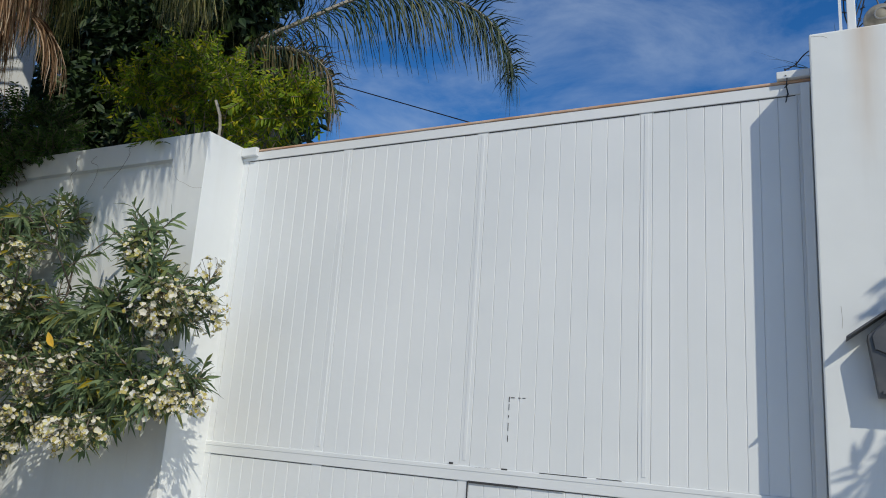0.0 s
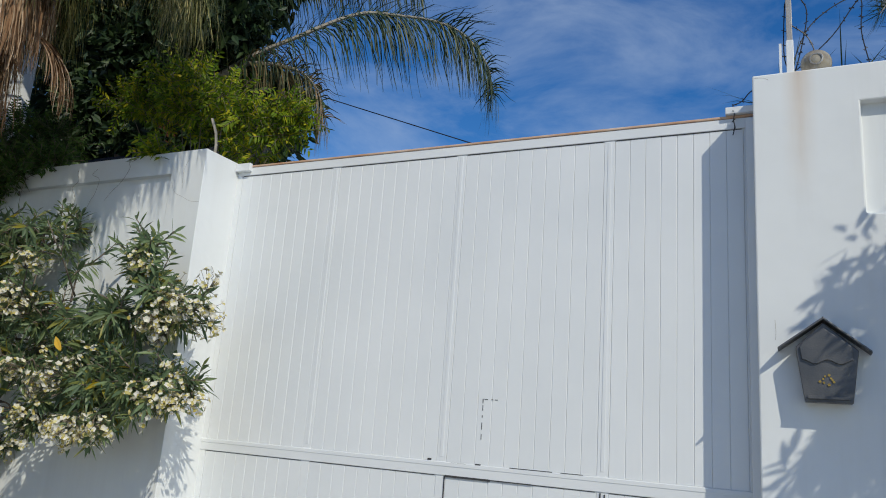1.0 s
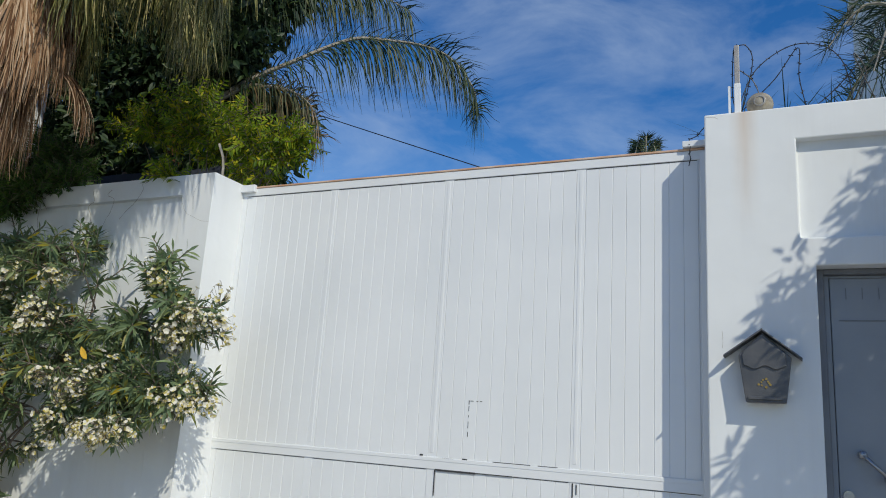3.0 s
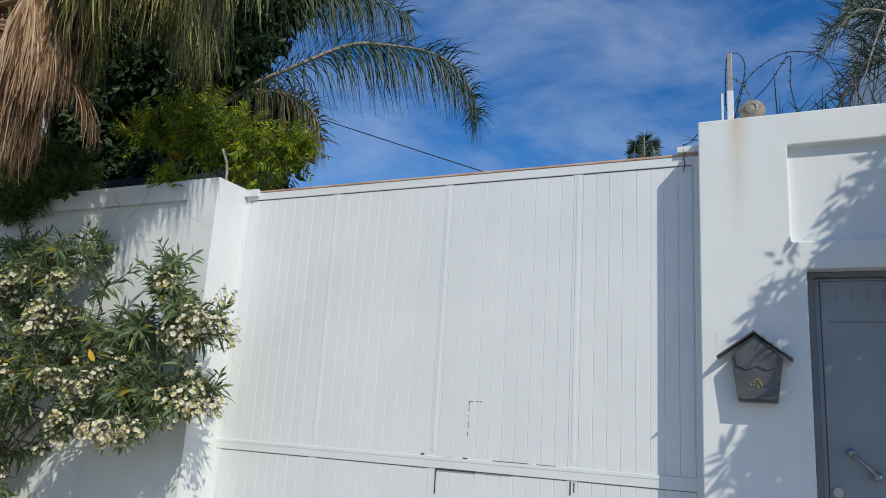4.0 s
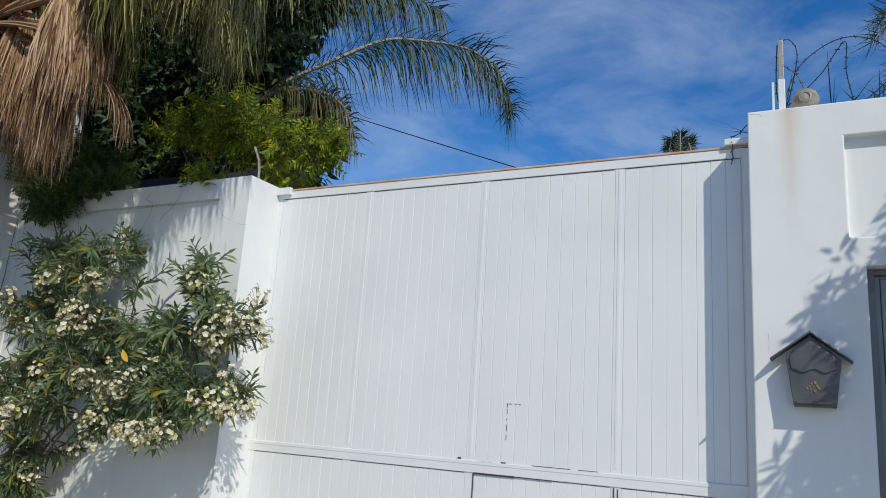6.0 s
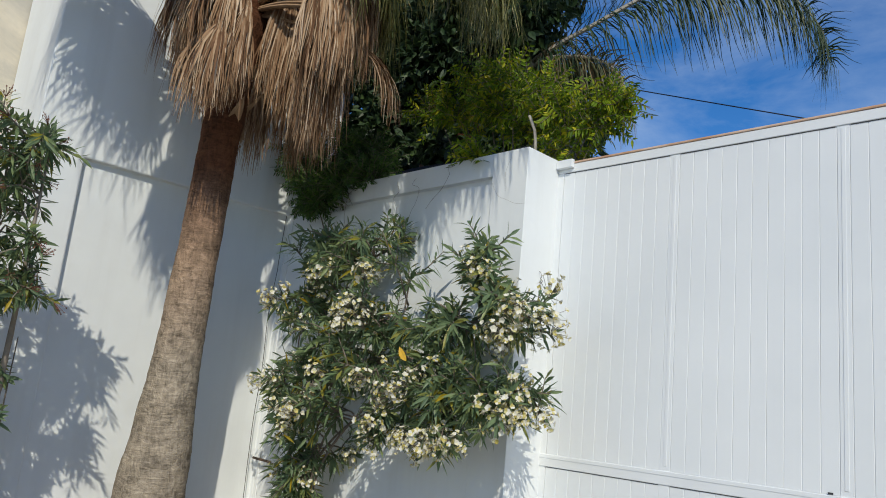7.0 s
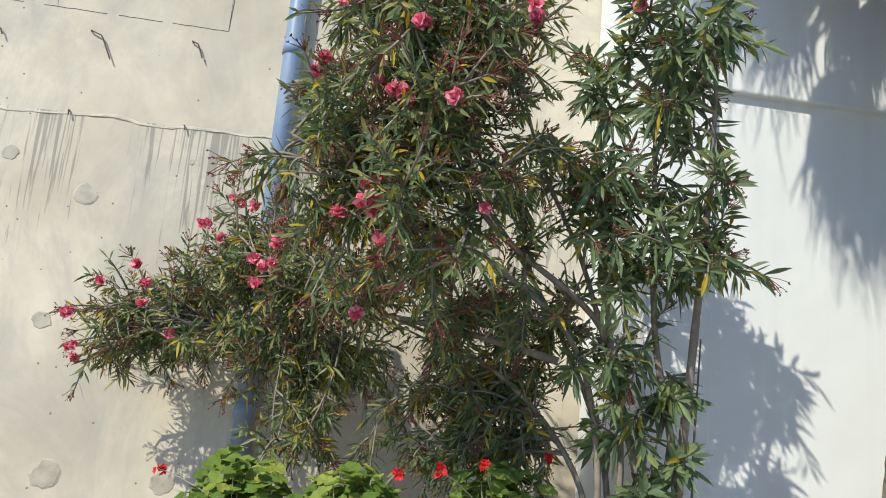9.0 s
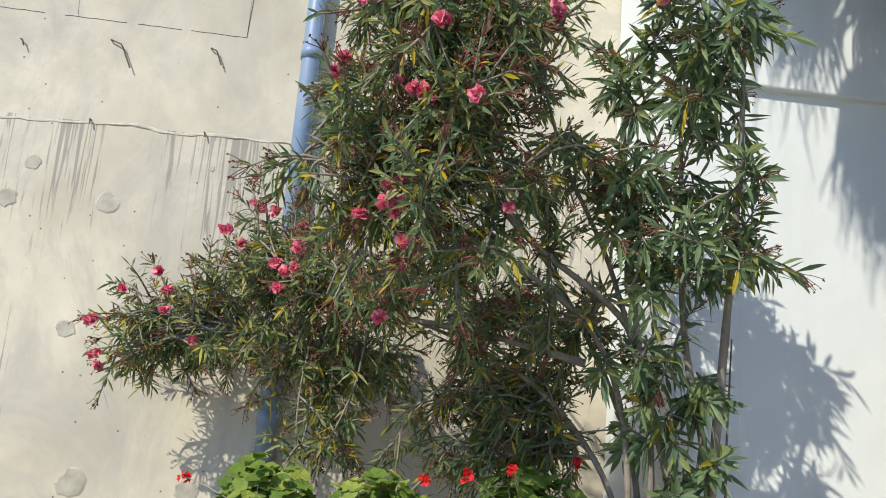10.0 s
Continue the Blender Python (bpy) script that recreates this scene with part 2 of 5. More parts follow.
    r3.color_ramp.elements[0].color = (1, 1, 1, 1)
    r3.color_ramp.elements[1].position = 0.07
    r3.color_ramp.elements[1].color = (0, 0, 0, 1)
    nt.links.new(vo.outputs["Distance"], r3.inputs["Fac"])
    mx2 = nt.nodes.new("ShaderNodeMix")
    mx2.data_type = "RGBA"
    mx2.inputs["B"].default_value = (0.2, 0.18, 0.15, 1)
    nt.links.new(r3.outputs["Color"], mx2.inputs["Factor"])
    nt.links.new(mx.outputs["Result"], mx2.inputs["A"])
    nt.links.new(mx2.outputs["Result"], b.inputs["Base Color"])
    n4 = nt.nodes.new("ShaderNodeTexNoise")
    n4.inputs["Scale"].default_value = 60.0
    n4.inputs["Detail"].default_value = 6.0
    nt.links.new(geo.outputs["Position"], n4.inputs["Vector"])
    bp = nt.nodes.new("ShaderNodeBump")
    bp.inputs["Strength"].default_value = 0.3
    bp.inputs["Distance"].default_value = 0.004
    nt.links.new(n4.outputs["Fac"], bp.inputs["Height"])
    nt.links.new(bp.outputs["Normal"], b.inputs["Normal"])
    return m


def trunk_material(name):
    """Palm bark: brown above, grey below, ringed by leaf scars and split by fine upright cracks."""
    m = bpy.data.materials.new(name)
    m.use_nodes = True
    nt = m.node_tree
    b = nt.nodes["Principled BSDF"]
    b.inputs["Roughness"].default_value = 0.9
    b.inputs["Specular IOR Level"].default_value = 0.1
    geo = nt.nodes.new("ShaderNodeNewGeometry")
    sx = nt.nodes.new("ShaderNodeSeparateXYZ")
    nt.links.new(geo.outputs["Position"], sx.inputs["Vector"])
    mr = nt.nodes.new("ShaderNodeMapRange")
    mr.inputs["From Min"].default_value = 1.2
    mr.inputs["From Max"].default_value = 2.7
    nt.links.new(sx.outputs["Z"], mr.inputs["Value"])
    r = nt.nodes.new("ShaderNodeValToRGB")
    r.color_ramp.elements[0].color = (0.33, 0.275, 0.21, 1)
    r.color_ramp.elements[1].color = (0.12, 0.05, 0.026, 1)
    e = r.color_ramp.elements.new(0.5)
    e.color = (0.34, 0.235, 0.16, 1)
    nt.links.new(mr.outputs["Result"], r.inputs["Fac"])
    mp = nt.nodes.new("ShaderNodeMapping")
    mp.inputs["Scale"].default_value = (9.0, 9.0, 34.0)
    nt.links.new(geo.outputs["Position"], mp.inputs["Vector"])
    n1 = nt.nodes.new("ShaderNodeTexNoise")
    n1.inputs["Scale"].default_value = 1.0
    n1.inputs["Detail"].default_value = 6.0
    nt.links.new(mp.outputs["Vector"], n1.inputs["Vector"])
    mp2 = nt.nodes.new("ShaderNodeMapping")
    mp2.inputs["Scale"].default_value = (26.0, 26.0, 9.0)
    nt.links.new(geo.outputs["Position"], mp2.inputs["Vector"])
    n2 = nt.nodes.new("ShaderNodeTexNoise")
    n2.inputs["Scale"].default_value = 1.0
    n2.inputs["Detail"].default_value = 5.0
    nt.links.new(mp2.outputs["Vector"], n2.inputs["Vector"])
    for nd in (n1, n2):
        nd.inputs["Distortion"].default_value = 1.4
        nd.inputs["Roughness"].default_value = 0.65
    n3 = nt.nodes.new("ShaderNodeTexNoise")
    n3.inputs["Scale"].default_value = 7.0
    n3.inputs["Detail"].default_value = 8.0
    n3.inputs["Roughness"].default_value = 0.7
    nt.links.new(geo.outputs["Position"], n3.inputs["Vector"])
    a = nt.nodes.new("ShaderNodeMath")
    a.operation = "ADD"
    nt.links.new(n1.outputs["Fac"], a.inputs[0])
    nt.links.new(n2.outputs["Fac"], a.inputs[1])
    a2 = nt.nodes.new("ShaderNodeMath")
    a2.operation = "ADD"
    nt.links.new(a.outputs["Value"], a2.inputs[0])
    nt.links.new(n3.outputs["Fac"], a2.inputs[1])
    mr2 = nt.nodes.new("ShaderNodeMapRange")
    mr2.inputs["From Min"].default_value = 1.1
    mr2.inputs["From Max"].default_value = 1.9
    mr2.inputs["To Min"].default_value = 0.25
    mr2.inputs["To Max"].default_value = 1.7
    nt.links.new(a2.outputs["Value"], mr2.inputs["Value"])
    hsv = nt.nodes.new("ShaderNodeHueSaturation")
    nt.links.new(r.outputs["Color"], hsv.inputs["Color"])
    nt.links.new(mr2.outputs["Result"], hsv.inputs["Value"])
    nt.links.new(hsv.outputs["Color"], b.inputs["Base Color"])
    bp = nt.nodes.new("ShaderNodeBump")
    bp.inputs["Strength"].default_value = 0.9
    bp.inputs["Distance"].default_value = 0.016
    nt.links.new(a.outputs["Value"], bp.inputs["Height"])
    nt.links.new(bp.outputs["Normal"], b.inputs["Normal"])
    return m


M_WALL = stucco_material("white_render", (0.775, 0.80, 0.805), (0.52, 0.50, 0.46), 0.22)
M_WALL_RUN = stucco_material("white_render_rust_run", (0.775, 0.80, 0.805), (0.52, 0.50, 0.46), 0.22, (0.745, 2.3, 3.05))
M_GATE = material("gate_white_paint", (0.80, 0.82, 0.83), 0.38, (0.74, 0.765, 0.78), 1.3, 30.0, 0.10, per_piece=0.012)
M_RUST = material("rusted_capping", (0.52, 0.29, 0.17), 0.8, (0.70, 0.52, 0.40), 5.0, 150.0, 0.4)
M_GAP_SHADE = material("dark_gap_and_shade", (0.05, 0.05, 0.055), 0.8)
M_CONCRETE = concrete_material("raw_concrete")
M_PATCH = material("mortar_patch", (0.50, 0.465, 0.385), 0.9, (0.36, 0.335, 0.28), 14.0, 90.0, 0.7)
M_JOINT = material("pour_joint", (0.62, 0.585, 0.49), 0.9, (0.42, 0.39, 0.33), 12.0, 70.0, 0.6)
M_STEEL = material("rusty_steel", (0.10, 0.08, 0.07), 0.7, (0.17, 0.10, 0.06), 30.0, 200.0, 0.4, 0.5)
M_GALV = material("galvanised_steel", (0.45, 0.44, 0.42), 0.55, (0.33, 0.30, 0.27), 20.0, 150.0, 0.2, 0.6)
M_PIPE = material("blue_grey_pipe", (0.19, 0.27, 0.42), 0.45, (0.26, 0.33, 0.45), 5.0, 100.0, 0.1)
M_DOOR = material("grey_door_paint", (0.27, 0.295, 0.33), 0.45, (0.235, 0.26, 0.295), 2.5, 60.0, 0.12)
M_FRAME = material("dark_door_frame", (0.20, 0.21, 0.23), 0.5, (0.15, 0.16, 0.18), 4.0, 60.0, 0.15)
M_BOX = material("charcoal_metal", (0.085, 0.09, 0.10), 0.45, (0.12, 0.12, 0.125), 14.0, 120.0, 0.25, 0.3)
M_GOLD = material("gold_emblem", (0.55, 0.36, 0.10), 0.4, (0.35, 0.22, 0.06), 40.0, 200.0, 0.3, 0.8)
M_CHROME = material("brushed_steel", (0.42, 0.43, 0.45), 0.3, (0.32, 0.33, 0.35), 20.0, 200.0, 0.1, 0.9)
M_LAMP = material("lamp_dome_glass", (0.40, 0.36, 0.28), 0.1, (0.24, 0.21, 0.16), 22.0, 60.0, 0.05)
M_GROUND = material("dry_ground", (0.30, 0.27, 0.22), 0.95, (0.21, 0.19, 0.16), 0.8, 40.0, 0.5)
# paving tone is set by how much light it throws into the shade
M_PAVE = material("paving_concrete", (0.36, 0.345, 0.32), 0.85, (0.28, 0.27, 0.25), 2.0, 60.0, 0.3)
# soil tone is set pale so the bed bounces light up
M_SOIL = material("garden_soil", (0.30, 0.25, 0.19), 0.95, (0.20, 0.16, 0.12), 8.0, 50.0, 0.8)
M_BARK = material("grey_brown_bark", (0.20, 0.16, 0.125), 0.85, (0.12, 0.10, 0.08), 18.0, 120.0, 0.5)
M_TURNED = material("turned_leaf", (0.62, 0.36, 0.03), 0.5, (0.5, 0.33, 0.05), 30.0, 200.0, 0.1)
M_HAIR = material("hairline_crack", (0.42, 0.40, 0.37), 0.9)
M_STEM = material("oleander_bark", (0.30, 0.255, 0.21), 0.85, (0.19, 0.16, 0.13), 18.0, 120.0, 0.5)
M_TWIG = material("pale_twig", (0.42, 0.38, 0.32), 0.8, (0.28, 0.25, 0.2), 18.0, 120.0, 0.4)
M_CABLE = material("black_cable", (0.02, 0.02, 0.022), 0.5)
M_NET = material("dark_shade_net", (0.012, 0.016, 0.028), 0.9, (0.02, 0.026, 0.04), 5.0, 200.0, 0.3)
M_TRUNK = trunk_material("palm_bark")
M_OLE = leaf_material("oleander_leaf", [(0.0, (0.095, 0.15, 0.082)), (0.45, (0.145, 0.21, 0.105)), (0.8, (0.21, 0.28, 0.13)), (0.94, (0.25, 0.28, 0.09)), (0.985, (0.32, 0.27, 0.03)), (1.0, (0.45, 0.30, 0.02))], 0.42, 0.35, 0.32)
M_OLE_DRY = leaf_material("oleander_leaf_sparse", [(0.0, (0.085, 0.14, 0.068)), (0.35, (0.15, 0.215, 0.095)), (0.7, (0.245, 0.29, 0.12)), (0.9, (0.35, 0.33, 0.11)), (0.96, (0.48, 0.40, 0.05)), (1.0, (0.62, 0.44, 0.03))], 0.42, 0.4, 0.35)
M_WHITE_FL = leaf_material("white_petal", [(0.0, (0.80, 0.76, 0.62)), (0.5, (0.84, 0.82, 0.74)), (0.66, (0.72, 0.66, 0.32)), (1.0, (0.52, 0.42, 0.10))], 0.6, 0.3, 0.2)
M_PINK_FL = leaf_material("pink_petal", [(0.0, (0.66, 0.07, 0.15)), (0.5, (0.82, 0.18, 0.28)), (1.0, (0.92, 0.44, 0.50))], 0.6, 0.3, 0.2)
M_BUD = leaf_material("red_brown_bud", [(0.0, (0.14, 0.075, 0.05)), (1.0, (0.30, 0.12, 0.09))], 0.6, 0.1, 0.2)
M_RED_FL = leaf_material("red_petal", [(0.0, (0.60, 0.015, 0.02)), (1.0, (0.80, 0.05, 0.05))], 0.6, 0.3, 0.2)
M_GER = leaf_material("geranium_leaf", [(0.0, (0.11, 0.19, 0.035)), (0.6, (0.21, 0.30, 0.06)), (1.0, (0.40, 0.42, 0.09))], 0.6, 0.35, 0.2)
M_DEAD = leaf_material("dead_palm_leaf", [(0.0, (0.12, 0.06, 0.032)), (0.3, (0.27, 0.155, 0.085)), (0.7, (0.43, 0.29, 0.18)), (1.0, (0.60, 0.46, 0.33))], 0.75, 0.15, 0.15)
M_FAN = leaf_material("fan_palm_leaf", [(0.0, (0.06, 0.08, 0.028)), (0.35, (0.20, 0.21, 0.065)), (0.7, (0.42, 0.38, 0.14)), (1.0, (0.62, 0.52, 0.27))], 0.5, 0.25)
M_QUEEN = leaf_material("feather_palm_leaf", [(0.0, (0.015, 0.035, 0.022)), (0.6, (0.035, 0.066, 0.032)), (0.93, (0.075, 0.10, 0.04)), (1.0, (0.2, 0.18, 0.07))], 0.5, 0.12, 0.25)
M_QUEEN_DRY = leaf_material("feather_palm_leaf_dry", [(0.0, (0.05, 0.075, 0.03)), (0.5, (0.13, 0.12, 0.05)), (1.0, (0.30, 0.19, 0.09))], 0.5, 0.2)
M_SHRUB = leaf_material("yellow_green_leaf", [(0.0, (0.045, 0.095, 0.01)), (0.4, (0.14, 0.23, 0.015)), (0.8, (0.28, 0.345, 0.02)), (1.0, (0.50, 0.44, 0.025))], 0.5, 0.35, 0.25)
M_DARKLEAF = leaf_material("dark_green_leaf", [(0.0, (0.015, 0.03, 0.014)), (0.6, (0.03, 0.06, 0.022)), (1.0, (0.06, 0.10, 0.03))], 0.5, 0.15)
M_FERN = leaf_material("fine_green_leaf", [(0.0, (0.03, 0.07, 0.015)), (0.6, (0.06, 0.13, 0.025)), (1.0, (0.12, 0.20, 0.035))], 0.5, 0.3)


# ---- building helpers ----


class Geo:
    """Vertices and faces gathered for one mesh."""

    def __init__(self):
        self.v, self.f, self.m = [], [], []

    def add(self, verts, faces, m=0):
        n = len(self.v)
        self.v.extend(verts)
        self.f.extend([tuple(i + n for i in f) for f in faces])
        self.m.extend([m] * len(faces))

    def box(self, x0, x1, y0, y1, z0, z1, m=0):
        v = [(x, y, z) for z in (z0, z1) for y in (y0, y1) for x in (x0, x1)]
        self.add(v, [(0, 2, 3, 1), (4, 5, 7, 6), (0, 1, 5, 4), (2, 6, 7, 3), (0, 4, 6, 2), (1, 3, 7, 5)], m)

    def tube(self, pts, radii, sides=8, m=0, cap=True):
        pts = [Vector(p) for p in pts]
        if isinstance(radii, (int, float)):
            radii = [radii] * len(pts)
        verts, faces = [], []
        ref = None
        for i, p in enumerate(pts):
            d = (pts[min(i + 1, len(pts) - 1)] - pts[max(i - 1, 0)]).normalized()
            if ref is None:
                ref = d.orthogonal().normalized()
            a = (ref - d * ref.dot(d)).normalized()
            ref = a
            b = d.cross(a)
            for k in range(sides):
                t = 2 * math.pi * k / sides
                verts.append(tuple(p + (a * math.cos(t) + b * math.sin(t)) * radii[i]))
        for i in range(len(pts) - 1):
            for k in range(sides):
                k2 = (k + 1) % sides
                faces.append((i * sides + k, i * sides + k2, (i + 1) * sides + k2, (i + 1) * sides + k))
        if cap:
            faces.append(tuple(range(sides))[::-1])
            faces.append(tuple((len(pts) - 1) * sides + k for k in range(sides)))
        self.add(verts, faces, m)

    def leaf(self, base, along, normal, length, width, m=0, droop=0.0, profile=(0.55, 1.0, 0.7), fold=0.25):
        """A lance-shaped leaf folded along its midrib."""
        d = along.normalized()
        side = d.cross(normal)
        if side.length < 1e-4:
            side = d.orthogonal()
        side.normalize()
        up = side.cross(d).normalized()
        n = len(profile) + 1
        mid, lft, rgt = [], [], []
        for i in range(n + 1):
            t = i / n
            c = base + d * (length * t) - Vector((0, 0, 1)) * (droop * length * t * t)
            mid.append(c)
            if 0 < i < n:
                w = profile[i - 1] * width * 0.5
                lft.append(c + side * w + up * (w * fold))
                rgt.append(c - side * w + up * (w * fold))
        verts = [tuple(p) for p in mid + lft + rgt]
        L, R = n + 1, n + 1 + len(lft)
        faces = [(0, L, 1), (0, 1, R)]
        for i in range(1, n - 1):
            faces += [(i, L + i - 1, L + i, i + 1), (i, i + 1, R + i, R + i - 1)]
        faces += [(n - 1, L + n - 2, n), (n - 1, n, R + n - 2)]
        self.add(verts, faces, m)

    def ribbon(self, pts, widths, side, m=0):
        """A narrow strip along the points."""
        verts, faces = [], []
        for p, w in zip(pts, widths):
            verts += [tuple(p - side * (w / 2)), tuple(p + side * (w / 2))]
        for i in range(len(pts) - 1):
            faces.append((2 * i, 2 * i + 1, 2 * i + 3, 2 * i + 2))
        self.add(verts, faces, m)


def mesh_from(name, geo, mats, smooth=False):
    me = bpy.data.meshes.new(name)
    me.from_pydata(geo.v, [], geo.f)
    for m in mats if isinstance(mats, (list, tuple)) else [mats]:
        me.materials.append(m)
    me.polygons.foreach_set("material_index", geo.m)
    if smooth:
        me.polygons.foreach_set("use_smooth", [True] * len(me.polygons))
    me.update()
    return me


def part(name, geo, mats, parent=None, label="", smooth=False, bevel=0.0, kind=""):
    """Links the gathered geometry as one mesh object, under a thing or under a part."""
    ob = new(name, mesh_from(name, geo, mats, smooth))
    if parent is not None:
        ob.parent = parent
    if bevel:
        md = ob.modifiers.new("bevel", "BEVEL")
        md.width, md.segments, md.limit_method, md.angle_limit = bevel, 2, "ANGLE", radians(40)
    return tagged(ob, label, kind=kind)


def thing(name, at, label, category, group="", kind=""):
    """An Empty at the thing's base, to hold its parts."""
    ob = new(name)
    ob.location = at
    ob.empty_display_size = 0.1
    return tagged(ob, label, category, group, kind)


def under(ob, parent):
    """Makes ob a child while it keeps its place in the world."""
    ob.parent = parent
    ob.matrix_parent_inverse = Matrix.Translation(parent.location).inverted()
    return ob


def cell_wall(us, zs, depth, thick, to_world):
    """A wall as a grid of cells, each set back by its depth (None: an opening right through). to_world maps (u, depth, z)."""
    bm = bmesh.new()
    seen = {}

    def vert(u, d, z):
        k = (round(u, 4), round(d, 4), round(z, 4))
        if k not in seen:
            seen[k] = bm.verts.new(to_world(*k))
        return seen[k]

    def face(*c):
        vs = []
        for k in c:
            v = vert(*k)
            if v not in vs:
                vs.append(v)
        if len(vs) > 2:
            try:
                bm.faces.new(vs)
            except ValueError:
                pass

    nu, nz = len(us) - 1, len(zs) - 1

    def dep(i, j):
        if 0 <= i < nu and 0 <= j < nz:
            v = depth.get((i, j), 0.0)
            return thick if v is None else v
        return thick

    for i in range(nu):
        for j in range(nz):
            d = dep(i, j)
            u0, u1, z0, z1 = us[i], us[i + 1], zs[j], zs[j + 1]
            if d < thick:
                face((u0, d, z0), (u1, d, z0), (u1, d, z1), (u0, d, z1))
                face((u0, thick, z0), (u0, thick, z1), (u1, thick, z1), (u1, thick, z0))
    for i in range(nu + 1):
        for j in range(nz):
            a, b = dep(i - 1, j), dep(i, j)
            if a != b:
                u = us[i]
                face((u, a, zs[j]), (u, b, zs[j]), (u, b, zs[j + 1]), (u, a, zs[j + 1]))
    for i in range(nu):
        for j in range(nz + 1):
            a, b = dep(i, j - 1), dep(i, j)
            if a != b:
                z = zs[j]
                face((us[i], a, z), (us[i], b, z), (us[i + 1], b, z), (us[i + 1], a, z))
    bmesh.ops.recalc_face_normals(bm, faces=bm.faces)
    return bm


def wall(name, bm, mat, label, bevel=0.008, kind="structure"):
    me = bpy.data.meshes.new(name)
    bm.to_mesh(me)
    bm.free()
    me.materials.append(mat)
    ob = new(name, me)
    if bevel:
        md = ob.modifiers.new("bevel", "BEVEL")
        md.width, md.segments, md.limit_method, md.angle_limit = bevel, 2, "ANGLE", radians(40)
    return tagged(ob, label, "wall", kind=kind)


def bend(p0, p1, lift, n=6):
    """Points on an arc from p0 to p1 that rises by lift in the middle."""
    p0, p1 = Vector(p0), Vector(p1)
    return [p0.lerp(p1, i / n) + Vector((0, 0, lift * 4 * (i / n) * (1 - i / n))) for i in range(n + 1)]


def smooth_path(pts, n=6):
    """A Catmull-Rom curve through the points."""
    pts = [Vector(p) for p in pts]
    out = []
    for i in range(len(pts) - 1):
        a, b, c, d = pts[max(i - 1, 0)], pts[i], pts[i + 1], pts[min(i + 2, len(pts) - 1)]
        for k in range(n):
            t = k / n
            out.append(0.5 * ((2 * b) + (c - a) * t + (2 * a - 5 * b + 4 * c - d) * t * t + (3 * b - a - 3 * c + d) * t ** 3))
    out.append(pts[-1])
    return out


def rand_dir(r, up=0.0):
    v = Vector((r.gauss(0, 1), r.gauss(0, 1), r.gauss(0, 1) + up))
    return v.normalized()


# ---- ground and walls ----
g = Geo()
g.add([(-400, -400, -0.02), (400, -400, -0.02), (400, 400, -0.02), (-400, 400, -0.02)], [(0, 1, 2, 3)])
part("ground", g, M_GROUND, label="dry pale ground reaching the horizon", kind="structure")["category"] = "ground"
# driveway lies out of view; its pale slab fills shade with bounced light
g = Geo()
g.box(-4.4, 6.0, -7.0, 3.83, -0.018, 0.0)
part("pavement", g, M_PAVE, label="unseen concrete driveway in front of the gate, pale to bounce light", kind="structure")["category"] = "pavement"
# bed out of view, added pale as a bounce surface for walls and plants
g = Geo()
g.box(-7.12, -4.4, -3.5, 3.44, -0.018, 0.03)
part("garden_bed", g, M_SOIL, label="unseen bare soil bed along the walls, pale to bounce light", kind="structure")["category"] = "soil"

FRONT_Y, GATE_Y, RIGHT_Y = 3.445, 3.83, 3.552
# wall with the white oleander, ending beside the gate
wall_left = wall("wall_left", cell_wall([-6.136, -6.09, -3.565, -3.24], [0.0, 0.05, 2.735, 2.79, 2.965], {(1, 1): 0.008, (1, 2): 0.05}, 0.46,
    lambda u, d, z: (u, FRONT_Y + d, z)), M_WALL, "white rendered boundary wall with a sunken panel", 0.012)
# taller side wall, with its end that returns to the concrete wall
wall_side = wall("wall_side", cell_wall([1.117, 1.487, 3.445, 3.9], [0.0, 0.05, 2.765, 6.2], {(1, 1): 0.05}, 0.99,
    lambda u, d, z: (-6.136 - d, u, z)), M_WALL, "tall white rendered side wall with a sunken panel", 0.012)
# wall with the door and the niche
wall_right = wall("wall_right", cell_wall([0.519, 1.025, 1.100, 2.02, 2.45, 5.2], [0.0, 2.09, 2.252, 2.848, 3.055],
    {(2, 0): None, (1, 2): 0.055, (2, 2): 0.055, (3, 2): 0.055}, 0.42, lambda u, d, z: (u, RIGHT_Y + d, z)),
    M_WALL_RUN, "white rendered wall with a niche above a doorway", 0.008)
# raw concrete wall in three pours
wall_concrete = wall("wall_concrete", cell_wall([-6.5, -4.2, -1.369, 1.6], [0.0, 2.44, 3.128, 6.5],
    {(0, 1): 0.002, (1, 1): 0.002, (2, 1): 0.002, (0, 2): 0.004, (1, 2): 0.004, (2, 2): 0.007},
    0.4, lambda u, d, z: (-7.127 - d, u, z)), M_CONCRETE, "raw board-marked concrete retaining wall with drip stains", 0.004)

# ragged lip along the pour joint
g = Geo()
r = random.Random(3)
n = 160
rows = []
for i in range(n + 1):
    y = -6.4 + 7.5 * i / n
    z = 2.44 + 0.05 * noise.noise((y * 1.6, 0.3, 0)) + 0.022 * noise.noise((y * 6, 1.3, 0)) + 0.01 * noise.noise((y * 19, 2.3, 0))
    t = 0.006 + 0.016 * abs(noise.noise((y * 9, 4.0, 0)))
    o = 0.003 + 0.012 * abs(noise.noise((y * 7, 9.0, 0)))
    rows += [(-7.128, y, z - t), (-7.127 + o, y, z - t * 0.3), (-7.127 + o * 0.7, y, z + t), (-7.136, y, z + t * 2.2)]
faces = []
for i in range(n):
    for k in range(3):
        faces.append((4 * i + k, 4 * (i + 1) + k, 4 * (i + 1) + k + 1, 4 * i + k + 1))
g.add(rows, faces)
